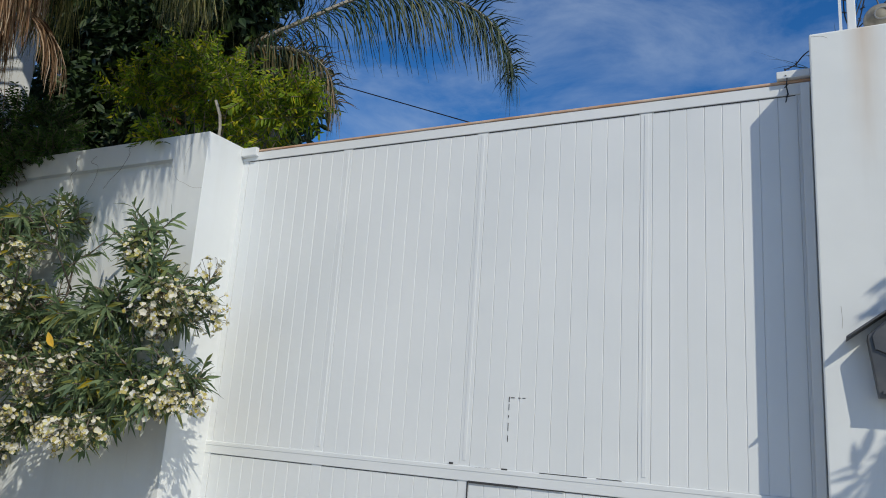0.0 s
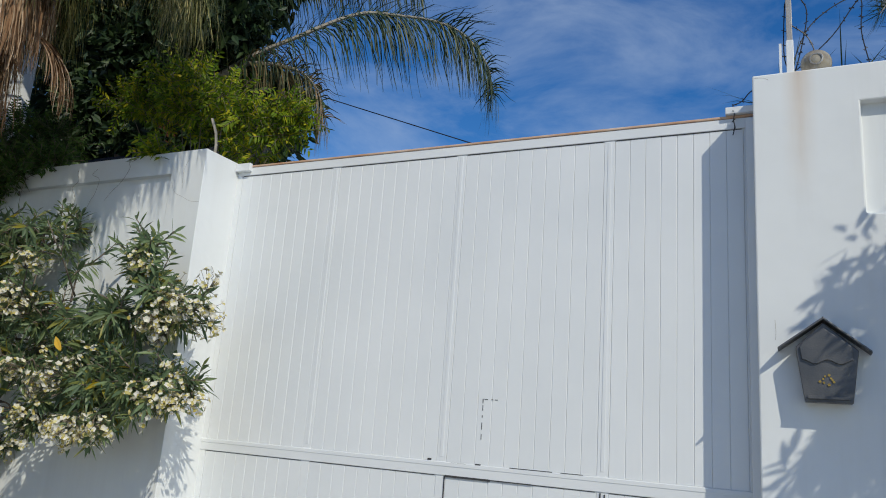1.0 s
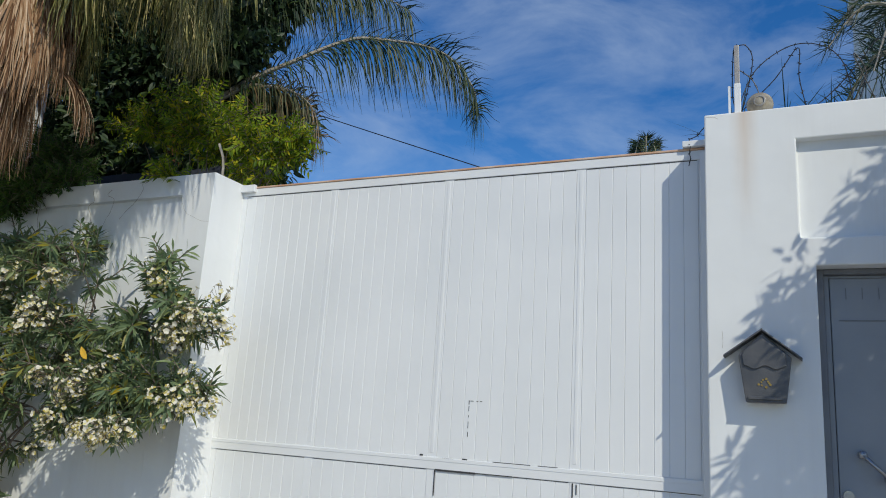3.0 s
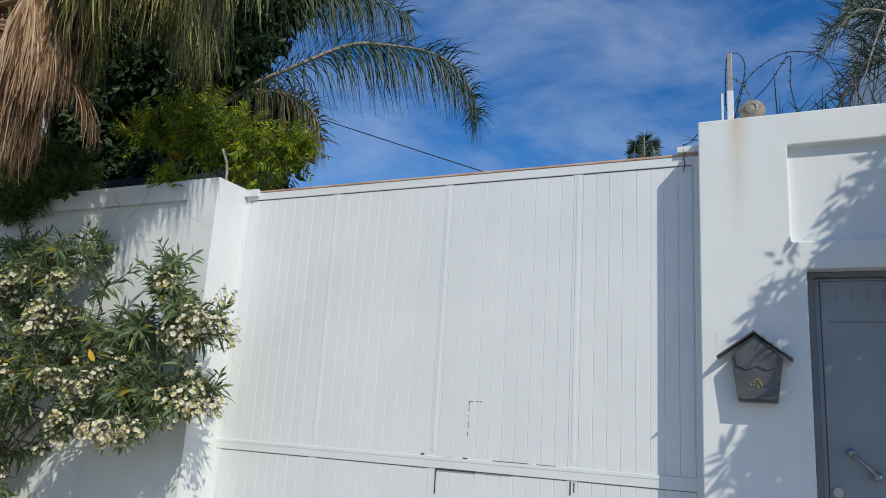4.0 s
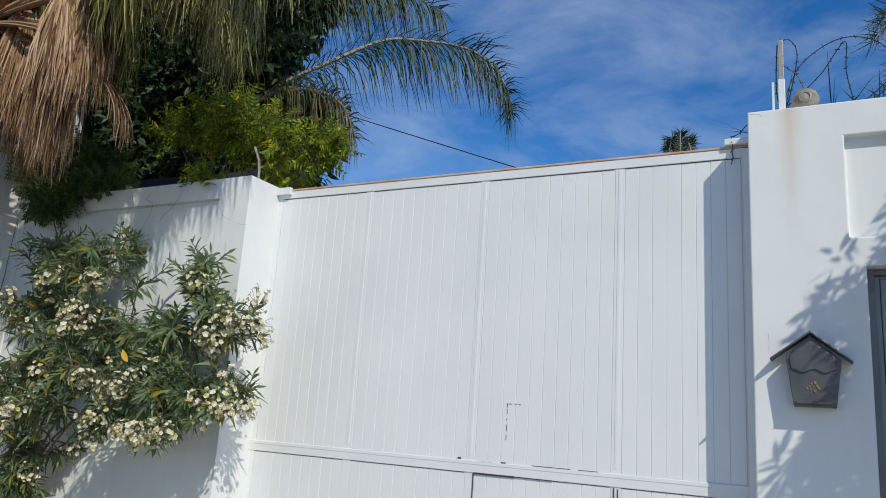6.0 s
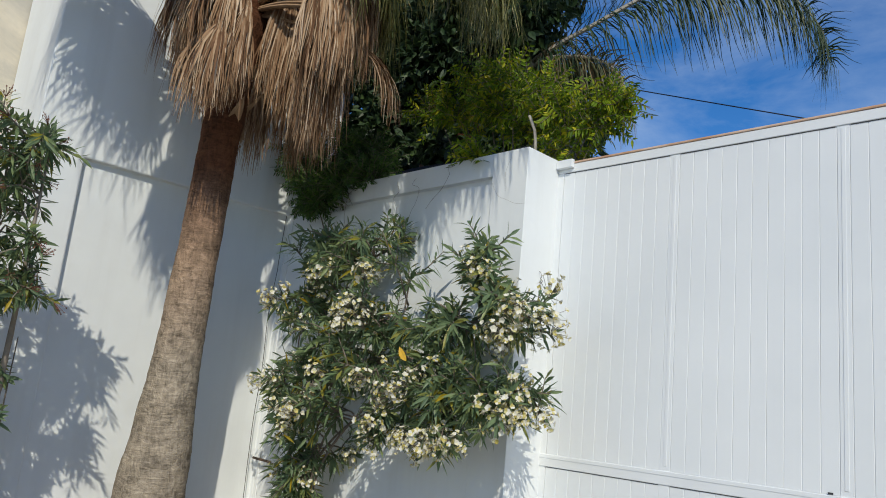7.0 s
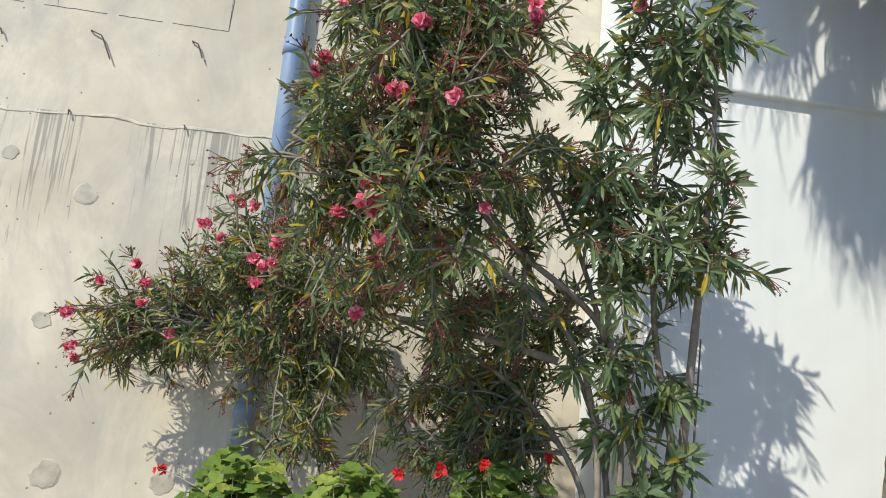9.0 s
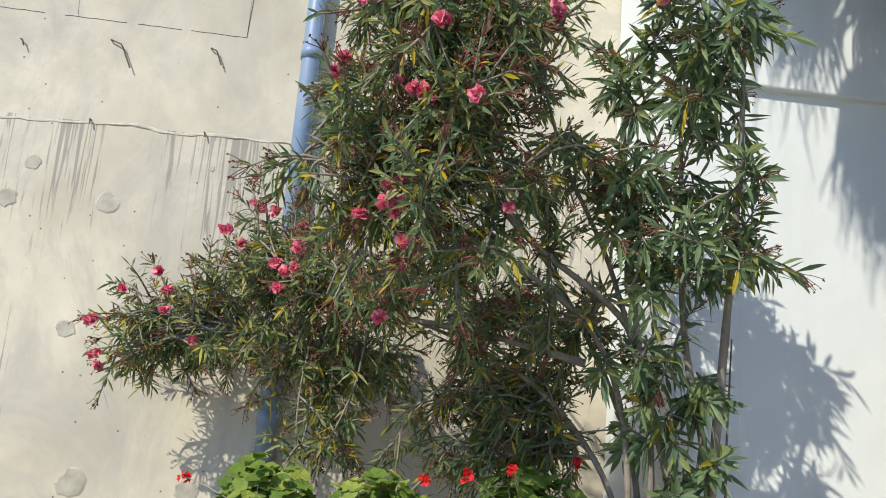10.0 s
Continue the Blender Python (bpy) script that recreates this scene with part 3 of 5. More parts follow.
part("pour_joint", g, M_JOINT, wall_concrete, "crumbly lip of the pour joint")


def patch(y, z, rad, seed):
    """A round mortar plug over a formwork tie hole."""
    r = random.Random(seed)
    g = Geo()
    n = 16
    ring = [(rad * (1 + r.uniform(-0.16, 0.16)), 2 * math.pi * k / n) for k in range(n)]
    vs = [(-7.1275, y + q * math.cos(a), z + q * math.sin(a)) for q, a in ring]
    vs += [(-7.1235 + r.uniform(-0.001, 0.001), y + r.uniform(0.74, 0.92) * q * math.cos(a), z + r.uniform(0.74, 0.92) * q * math.sin(a)) for q, a in ring]
    fs = [(k, (k + 1) % n, n + (k + 1) % n, n + k) for k in range(n)] + [tuple(range(n, 2 * n))]
    g.add(vs, fs)
    return part("mortar_plug", g, M_PATCH, wall_concrete)


for k, (y, z, q) in enumerate([(-2.524, 2.156, 0.05), (-2.633, 1.921, 0.062), (-2.055, 1.948, 0.07), (-1.241, 1.928, 0.062), (-2.168, 1.172, 0.058),
                              (-2.0, 0.306, 0.085), (-1.358, 0.307, 0.07), (-1.47, 2.23, 0.02), (-0.55, 1.95, 0.06), (-0.5, 0.95, 0.06), (0.2, 1.95, 0.06), (-2.95, 0.9, 0.06)]):
    patch(y, z, q, k)


def tie_bar(y0, z0, y1, z1):
    """A bent bar end that stands out of the concrete."""
    g = Geo()
    g.tube([(-7.16, y0, z0), (-7.112, y0, z0), (-7.105, y0 + 0.46 * (y1 - y0), z0 + 0.14 * (z1 - z0)), (-7.104, y0 + 0.55 * (y1 - y0), z0 + 0.24 * (z1 - z0)), (-7.10, y1, z1)], 0.0048, 6)
    part("tie_bar", g, M_STEEL, wall_concrete, "rusty bent steel bar")


tie_bar(-2.19, 2.995, -2.047, 2.818)
tie_bar(-1.575, 3.02, -1.498, 2.91)
tie_bar(-2.725, 2.93, -2.695, 2.884)
tie_bar(-2.235, 2.462, -2.228, 2.43)
tie_bar(-1.545, 2.458, -1.535, 2.425)

# thin crack lines in the upper pour
g = Geo()
for pts in ([(-1.369, 3.128), (-1.362, 3.3), (-1.35, 3.55)], [(-2.42, 3.128), (-2.43, 3.25), (-2.42, 3.5)]):
    g.tube([(-7.1312, y, z) for y, z in pts], 0.0014, 4)
# broken crack along the upper formwork line
for y0, y1 in ((-2.95, -2.62), (-2.5, -2.12), (-2.05, -1.78), (-1.72, -1.37)):
    g.tube([(-7.1293, y0 + (y1 - y0) * k / 8, 3.128 + 0.006 * noise.noise((y0 + k * 0.7, 5.0, 0))) for k in range(9)], 0.0024, 4)
part("crack_line", g, M_GAP_SHADE, wall_concrete)


# ---- gate ----
gate = thing("sliding_gate", (-1.35, GATE_Y, 0.0), "tall white-painted boarded metal gate with rusty top edge", "gate")
STILES = [-3.222, -2.314, -1.309, -0.311, 0.485]
HALF = 0.032
RAIL_TOP, RAIL_LOW, RAIL_MID, MID_LOW = 2.926, 2.862, 0.872, 0.790


def gate_bar(name, x0, x1, z0, z1, y0, y1, label="", mat=None, bevel=0.004):
    g = Geo()
    g.box(x0, x1, y0, y1, z0, z1)
    ob = part(name, g, mat or M_GATE, None, label, bevel=bevel)
    return under(ob, gate)


for x in STILES:
    w = HALF if x > -3.2 else 0.03
    gate_bar("stile", x - w, x + w, 0.06, RAIL_LOW, GATE_Y - 0.0195, GATE_Y + 0.03, bevel=0.002)
    if -3 < x < 0.4:
        # the narrow double bead down each stile
        gate_bar("stile_bead", x - 0.011, x + 0.011, 0.9, RAIL_LOW - 0.01, GATE_Y - 0.0222, GATE_Y - 0.0198, bevel=0.002)
gate_bar("top_rail", -3.252, 0.517, RAIL_LOW, RAIL_TOP, GATE_Y - 0.0255, GATE_Y + 0.035)
gate_bar("mid_rail", -3.252, 0.517, MID_LOW, RAIL_MID, GATE_Y - 0.025, GATE_Y + 0.03)
gate_bar("bottom_rail", -3.252, 0.517, 0.04, 0.12, GATE_Y - 0.026, GATE_Y + 0.03)
gate_bar("mid_rail_bead", -3.252, 0.517, 0.845, 0.868, GATE_Y - 0.0275, GATE_Y - 0.0253, bevel=0.002)
gate_bar("capping", -3.252, 0.517, RAIL_TOP + 0.001, RAIL_TOP + 0.016, GATE_Y - 0.031, GATE_Y + 0.04, "rusty brown capping strip", M_RUST)
gate_bar("end_block", -3.238, -3.10, RAIL_TOP - 0.035, RAIL_TOP + 0.028, GATE_Y - 0.06, GATE_Y - 0.0265, "white painted stop block")
gate_bar("guide_block", 0.36, 0.517, RAIL_TOP + 0.017, RAIL_TOP + 0.058, GATE_Y - 0.06, GATE_Y + 0.03, "white painted guide block")

# boards: one mesh, tapered edges, repeated between the stiles
BW = 0.0915


def board_mesh(height):
    g = Geo()
    h, c = BW / 2 - 0.0005, 0.0026
    prof = [(-h, 0.0062), (-h, 0.0024), (-h + c, 0.0), (h - c, 0.0), (h, 0.0024), (h, 0.0062)]
    vs = [(x, y, z) for z in (0.0, height) for x, y in prof]
    n = len(prof)
    fs = [(k, (k + 1) % n, n + (k + 1) % n, n + k) for k in range(n)] + [tuple(range(n))[::-1], tuple(range(n, 2 * n))]
    g.add(vs, fs)
    return mesh_from("board", g, M_GATE)


tall, short = board_mesh(RAIL_LOW - RAIL_MID - 0.002), board_mesh(MID_LOW - 0.122)
r = random.Random(11)
for a, b in zip(STILES[:-1], STILES[1:]):
    x0, x1 = a + HALF + 0.001, b - HALF - 0.001
    count = round((x1 - x0) / 0.0895)
    step = (x1 - x0) / count
    for me, z in ((tall, RAIL_MID + 0.001), (short, 0.121)):
        for k in range(count):
            ob = new("board", me)
            ob.scale = (step / BW, 1, 1)
            ob.location = (x0 + step * (k + 0.5), GATE_Y - 0.018 + r.uniform(-0.0006, 0.0006), z)
            under(ob, gate)
# backing sheet seen in the joints
gate_bar("backing_sheet", -3.25, 0.515, 0.1, RAIL_LOW, GATE_Y - 0.0115, GATE_Y + 0.004, bevel=0)

# open cracks and chips in the paint, and dark strips for rail shade
def chip_or_shade(x0, x1, z0, z1, y):
    g = Geo()
    g.box(x0, x1, y - 0.0012, y + 0.002, z0, z1)
    under(part("chip_or_shade_line", g, M_GAP_SHADE), gate)


yb, yr = GATE_Y - 0.0192, GATE_Y - 0.0255
r = random.Random(5)
z = 1.02
while z < 1.25:
    q = r.uniform(0.012, 0.045)
    chip_or_shade(-1.056 + r.uniform(-0.001, 0.001), -1.052, z, z + q, yb)
    z += q + r.uniform(0.008, 0.03)
for x in (-1.045, -1.0, -0.975):
    chip_or_shade(x, x + r.uniform(0.012, 0.03), 1.257, 1.261, yb)
chip_or_shade(-1.275, -0.98, MID_LOW - 0.008, MID_LOW + 0.004, yr)
chip_or_shade(-0.98, -0.72, MID_LOW - 0.003, MID_LOW + 0.002, yr)
chip_or_shade(-0.86, -0.60, RAIL_MID - 0.003, RAIL_MID + 0.001, yr)
chip_or_shade(-0.55, -0.42, RAIL_MID - 0.002, RAIL_MID + 0.001, yr)
chip_or_shade(-1.24, -1.14, RAIL_MID - 0.006, RAIL_MID - 0.003, yr)
chip_or_shade(-1.08, -1.045, RAIL_MID - 0.004, RAIL_MID + 0.004, yr)
chip_or_shade(-1.40, -1.375, RAIL_MID + 0.002, RAIL_MID + 0.012, yr)
chip_or_shade(-1.283, -1.276, 0.62, MID_LOW, GATE_Y - 0.023)
chip_or_shade(-0.325, -0.318, 0.70, MID_LOW - 0.005, GATE_Y - 0.023)
chip_or_shade(-0.300, -0.294, 0.72, MID_LOW - 0.01, GATE_Y - 0.023)
for a, b in zip(STILES[:-1], STILES[1:]):
    # dark strips painted as the shade line under the top rail and the mid rail
    chip_or_shade(a + 0.04, b - 0.04, RAIL_LOW - 0.005, RAIL_LOW - 0.001, GATE_Y - 0.0195)
    chip_or_shade(a + 0.04, b - 0.04, MID_LOW - 0.004, MID_LOW - 0.001, GATE_Y - 0.0195)

# steel guide post in the corner beside the gate
g = Geo()
g.box(0.468, 0.512, GATE_Y - 0.075, GATE_Y - 0.034, 0.0, 2.9)
tagged(part("guide_post", g, M_GATE, label="slim white-painted steel guide post beside the gate", bevel=0.004), category="post")
def hairline(parent, pts):
    g = Geo()
    g.tube(smooth_path(pts, 5), 0.0013, 4)
    part("hairline_crack", g, M_HAIR, parent)


hairline(wall_left, [(-3.56, 3.4455, 2.74), (-3.50, 3.4455, 2.64), (-3.42, 3.4455, 2.60), (-3.33, 3.4455, 2.56), (-3.243, 3.4455, 2.55)])
hairline(wall_left, [(-3.40, 3.4455, 2.90), (-3.44, 3.4455, 2.80), (-3.43, 3.4455, 2.66)])
hairline(wall_left, [(-3.566, 3.4525, 2.73), (-3.568, 3.4525, 2.4), (-3.566, 3.4525, 2.1)])
hairline(wall_right, [(0.60, 3.5525, 1.72), (0.603, 3.5525, 1.66), (0.60, 3.5525, 1.62)])
hairline(wall_right, [(0.53, 3.5525, 3.04), (0.575, 3.5525, 3.035), (0.60, 3.5525, 3.02)])
# thin dry tendrils hanging from the climber
g = Geo()
r = random.Random(19)
for k in range(5):
    x = -5.45 + 0.36 * k + r.uniform(-0.1, 0.1)
    pts = [(x, 3.50, 2.97)]
    for j in range(5):
        pts.append((pts[-1][0] + r.uniform(-0.09, 0.09), 3.43 - r.uniform(0, 0.02), pts[-1][2] - r.uniform(0.04, 0.14)))
    g.tube(smooth_path(pts, 4), 0.0013, 4)
tagged(part("dry_tendril", g, M_BARK, label="thin dry tendrils trailing over the wall face", kind="stuff"), category="vine")
# short wire left hanging on the wall end
g = Geo()
g.tube(smooth_path([(-3.245, 3.66, 2.11), (-3.225, 3.655, 2.10), (-3.215, 3.66, 2.07), (-3.23, 3.665, 2.055), (-3.21, 3.67, 2.04), (-3.238, 3.675, 2.02)], 4), 0.0028, 5)
tagged(part("wire_hook", g, M_GALV, label="thin twisted wire on the wall end", smooth=True), category="wire")


# ---- door, letter box and wall top ----
door = thing("door_1", (1.56, 3.69, 0.0), "closed grey-painted metal door in a deep reveal", "door", kind="structure")
g = Geo()
g.box(1.165, 1.96, 3.69, 3.73, 0.02, 2.04)
leaf = under(part("door_leaf", g, M_DOOR, bevel=0.004), door)
g = Geo()
g.box(1.102, 1.135, 3.655, 3.75, 0.0, 2.088)
g.box(1.985, 2.018, 3.655, 3.75, 0.0, 2.088)
g.box(1.135, 1.985, 3.655, 3.75, 2.058, 2.088)
under(part("door_frame", g, M_FRAME, label="dark grey steel frame", bevel=0.003), door)
g = Geo()
g.box(1.136, 1.162, 3.694, 3.742, 0.0, 2.056)
g.box(1.962, 1.984, 3.694, 3.742, 0.0, 2.056)
g.box(1.136, 1.984, 3.7345, 3.748, 0.0, 2.056)
g.box(1.162, 1.962, 3.694, 3.73, 2.041, 2.056)
under(part("door_stop", g, M_DOOR, bevel=0.002), door)
g = Geo()
g.box(1.206, 1.92, 3.686, 3.6895, 1.798, 1.803)
for k in range(9):
    x = 1.243 + 0.081 * k
    g.box(x, x + 0.004, 3.686, 3.6895, 1.92, 1.985)
part("pressed_line", g, M_FRAME).parent = leaf
g = Geo()
g.tube([(1.278, 3.688, 1.081), (1.278, 3.62, 1.081)], 0.021, 12)
g.tube([(1.278, 3.632, 1.081), (1.33, 3.620, 1.03), (1.398, 3.625, 0.965)], [0.012, 0.010, 0.010], 10)
g.tube([(1.398, 3.688, 0.965), (1.398, 3.618, 0.965)], 0.024, 12)
part("door_handle", g, M_CHROME, label="slanting brushed steel pull handle", smooth=True).parent = leaf
g = Geo()
g.tube([(1.206, 3.689, 0.865), (1.206, 3.672, 0.865)], 0.026, 16)
g.tube([(1.206, 3.672, 0.865), (1.206, 3.665, 0.865)], 0.010, 10)
part("lock_cylinder", g, M_CHROME, label="round steel lock cylinder").parent = leaf
g = Geo()
g.box(1.04, 2.08, 3.35, 3.75, -0.01, 0.02)
tagged(part("door_step", g, M_PAVE, label="low concrete step before the door", bevel=0.006), category="step")

box = thing("letter_box", (0.812, 3.551, 1.32), "charcoal metal house-shaped letter box on the wall", "mailbox")


def prism(xz, y0, y1):
    g = Geo()
    n = len(xz)
    vs = [(x, y0, z) for x, z in xz] + [(x, y1, z) for x, z in xz]
    g.add(vs, [(k, (k + 1) % n, n + (k + 1) % n, n + k) for k in range(n)] + [tuple(range(n))[::-1], tuple(range(n, 2 * n))])
    return g


under(part("body", prism([(0.722, 1.322), (0.925, 1.322), (0.957, 1.565), (0.812, 1.695), (0.692, 1.58), (0.690, 1.565)], 3.458, 3.5515), M_BOX, bevel=0.004), box)
g = Geo()
for (xa, za), (xb, zb) in (((0.612, 1.561), (0.816, 1.712)), ((0.808, 1.712), (1.010, 1.553))):
    g.add([(xa, 3.438, za), (xb, 3.438, zb), (xb, 3.5515, zb), (xa, 3.5515, za), (xa, 3.438, za + 0.012), (xb, 3.438, zb + 0.012), (xb, 3.5515, zb + 0.012), (xa, 3.5515, za + 0.012)],
          [(0, 1, 2, 3), (7, 6, 5, 4), (0, 4, 5, 1), (1, 5, 6, 2), (2, 6, 7, 3), (3, 7, 4, 0)])
under(part("roof", g, M_BOX, label="peaked charcoal roof plate", bevel=0.003), box)
g = Geo()
n = 14
lip = [(0.717 + 0.215 * k / n, 1.512 + 0.010 * math.cos(4 * math.pi * k / n) - 0.003) for k in range(n + 1)]
under(part("flap", prism([(0.708, 1.575), (0.722, 1.6)] + [(0.812, 1.668), (0.925, 1.585)] + lip[::-1], 3.448, 3.4575), M_BOX, bevel=0.002), box)
g = Geo()
g.box(0.735, 0.91, 3.444, 3.4575, 1.336, 1.352)
under(part("bottom_rim", g, M_BOX, bevel=0.002), box)
g = Geo()
r = random.Random(4)
for k in range(9):
    a = k * 2 * math.pi / 9
    cx, cz = 0.822 + r.uniform(0.016, 0.036) * math.cos(a), 1.425 + r.uniform(0.012, 0.026) * math.sin(a)
    g.tube([(cx, 3.4575, cz), (cx, 3.4535, cz)], r.uniform(0.004, 0.0075), 7)
under(part("emblem", g, M_GOLD, label="small worn gold ornament"), box)

# fence post, razor wire and dome on the wall top
fence = thing("fence_post", (0.71, 3.65, 3.055), "short painted steel fence post carrying wire on the wall", "post")
g = Geo()
g.box(0.690, 0.728, 3.63, 3.665, 3.053, 3.28)
under(part("post_foot", g, M_GATE, label="white-painted post foot", bevel=0.003), fence)
g = Geo()
g.box(0.694, 0.724, 3.640, 3.662, 3.279, 3.545)
g.box(0.694, 0.698, 3.662, 3.68, 3.2, 3.53)
under(part("post_arm", g, M_GALV, label="bare weathered steel angle", bevel=0.002), fence)
g = Geo()
g.box(0.655, 0.668, 3.64, 3.66, 3.053, 3.27)
under(part("thin_stay", g, M_GATE), fence)

wire = thing("razor_wire", (1.1, 3.68, 3.055), "loose loops of dark barbed wire along the wall", "wire")


def barbed(pts, name="wire_loop"):
    g = Geo()
    path = smooth_path(pts, 8)
    g.tube(path, 0.0032, 5)
    r = random.Random(len(pts))
    acc = 0.0
    for a, b in zip(path[:-1], path[1:]):
        acc += (b - a).length
        if acc > 0.05:
            acc = 0.0
            for s in (-1, 1):
                d = rand_dir(r)
                g.tube([tuple(b - d * 0.014), tuple(b + d * 0.014)], 0.0022, 4)
    under(part(name, g, M_CABLE), wire)


barbed([(0.70, 3.66, 3.54), (0.76, 3.67, 3.55), (0.80, 3.68, 3.45), (0.76, 3.68, 3.22), (0.72, 3.67, 3.1), (0.68, 3.66, 3.2), (0.69, 3.655, 3.5), (0.71, 3.66, 3.55)])
barbed([(0.72, 3.66, 3.15), (0.82, 3.68, 3.38), (1.02, 3.70, 3.52), (1.2, 3.72, 3.5), (1.31, 3.73, 3.36), (1.35, 3.74, 3.06)])
barbed([(0.74, 3.68, 3.12), (0.92, 3.69, 3.3), (1.06, 3.70, 3.5), (1.06, 3.70, 3.3), (1.10, 3.71, 3.07)])
barbed([(1.10, 3.70, 3.07), (1.25, 3.71, 3.2), (1.40, 3.72, 3.38), (1.50, 3.72, 3.5), (1.62, 3.73, 3.42), (1.75, 3.74, 3.1)])
barbed([(0.70, 3.66, 3.40), (0.80, 3.67, 3.30), (0.84, 3.68, 3.15), (0.80, 3.68, 3.07)])
barbed([(1.36, 3.74, 3.07), (1.42, 3.73, 3.3), (1.36, 3.72, 3.42), (1.46, 3.73, 3.12)])
barbed([(0.40, 3.79, 3.0), (0.41, 3.775, 2.96), (0.405, 3.772, 2.90), (0.41, 3.77, 2.86), (0.40, 3.77, 2.81)])
barbed([(0.69, 3.66, 3.1), (0.60, 3.70, 3.09), (0.50, 3.76, 3.06), (0.45, 3.79, 3.02), (0.40, 3.79, 3.0)])

lamp = thing("wall_lamp", (0.835, 3.66, 3.055), "round dusty glass bulkhead lamp on the wall top", "lamp")
g = Geo()
n, m = 14, 28
for i in range(n + 1):
    a = math.pi * i / n
    for k in range(m):
        b = 2 * math.pi * k / m
        g.v.append((0.835 + 0.078 * math.sin(a) * math.cos(b), 3.66 + 0.072 * math.cos(a), 3.130 + 0.078 * math.sin(a) * math.sin(b)))
for i in range(n):
    for k in range(m):
        g.f.append((i * m + k, i * m + (k + 1) % m, (i + 1) * m + (k + 1) % m, (i + 1) * m + k))
        g.m.append(0)
under(part("glass_dome", g, M_LAMP, smooth=True), lamp)
g = Geo()
g.tube([(0.835 + 0.030 * math.cos(q * 0.42), 3.593 - 0.004 * math.cos(q * 0.42), 3.130 + 0.030 * math.sin(q * 0.42)) for q in range(16)], 0.005, 6)
under(part("lens_ring", g, M_GALV, smooth=False), lamp)
g = Geo()
g.box(0.80, 0.87, 3.63, 3.69, 3.053, 3.07)
under(part("lamp_foot", g, M_GALV), lamp)

# drain pipe on the concrete
pipe = thing("drain_pipe", (-7.06, -0.94, 0.0), "blue-grey plastic drain pipe clamped to the concrete", "pipe")
g = Geo()
g.tube([(-7.065, -0.94, 0.0), (-7.065, -0.94, 6.0)], 0.058, 20)
under(part("pipe", g, M_PIPE, smooth=True), pipe)
for z in (0.71, 3.0):
    g = Geo()
    g.tube([(-7.065, -0.94, z), (-7.065, -0.94, z + 0.09)], 0.066, 20)
    under(part("socket", g, M_PIPE, smooth=True), pipe)
    g = Geo()
    g.box(-7.126, -7.06, -1.005, -0.875, z + 0.12, z + 0.14)
    under(part("clamp", g, M_GALV), pipe)

# cable down the corner of the garden, with its stub
g = Geo()
g.tube(smooth_path([(-6.10, 3.37, 2.75), (-6.11, 3.36, 2.3), (-6.095, 3.35, 2.2), (-6.11, 3.33, 1.8), (-6.10, 3.34, 1.3), (-6.11, 3.33, 0.8), (-6.10, 3.34, 0.0)], 5), 0.003, 6)
tagged(part("corner_cable", g, M_CABLE, label="thin dark cable hanging down the wall corner", smooth=True), category="cable")
g = Geo()
g.tube([(-6.13, 3.40, 0.497), (-5.85, 3.40, 0.49)], 0.012, 6)
tagged(part("pipe_stub", g, M_STEEL, label="dark steel bar stub in the wall corner"), category="bar")
# cable across the sky behind the gate
g = Geo()
g.tube(bend((-8.0, 6.2, 6.22), (3.0, 6.2, 1.87), -0.03, 24), 0.006, 5)
tagged(part("overhead_cable", g, M_CABLE, label="black overhead cable across the sky", smooth=True), category="cable")
for x, z in ((-8.0, 6.22), (3.0, 1.87)):
    g = Geo()
    g.tube([(x, 6.2, 0), (x, 6.2, z + 0.1)], 0.05, 10)
    tagged(part("cable_pole", g, M_BARK, label="plain wooden pole carrying the cable", smooth=True), category="pole")
# thin dark strand on the tall wall
g = Geo()
g.tube(smooth_path([(-6.12, 1.35, 5.6), (-6.12, 1.6, 4.7), (-6.12, 2.0, 4.25), (-6.12, 2.6, 3.95), (-6.12, 3.4, 3.8)], 6), 0.007, 5)
tagged(part("wall_strand", g, M_CABLE, label="thin dark strand sagging across the wall", smooth=True), category="cable")


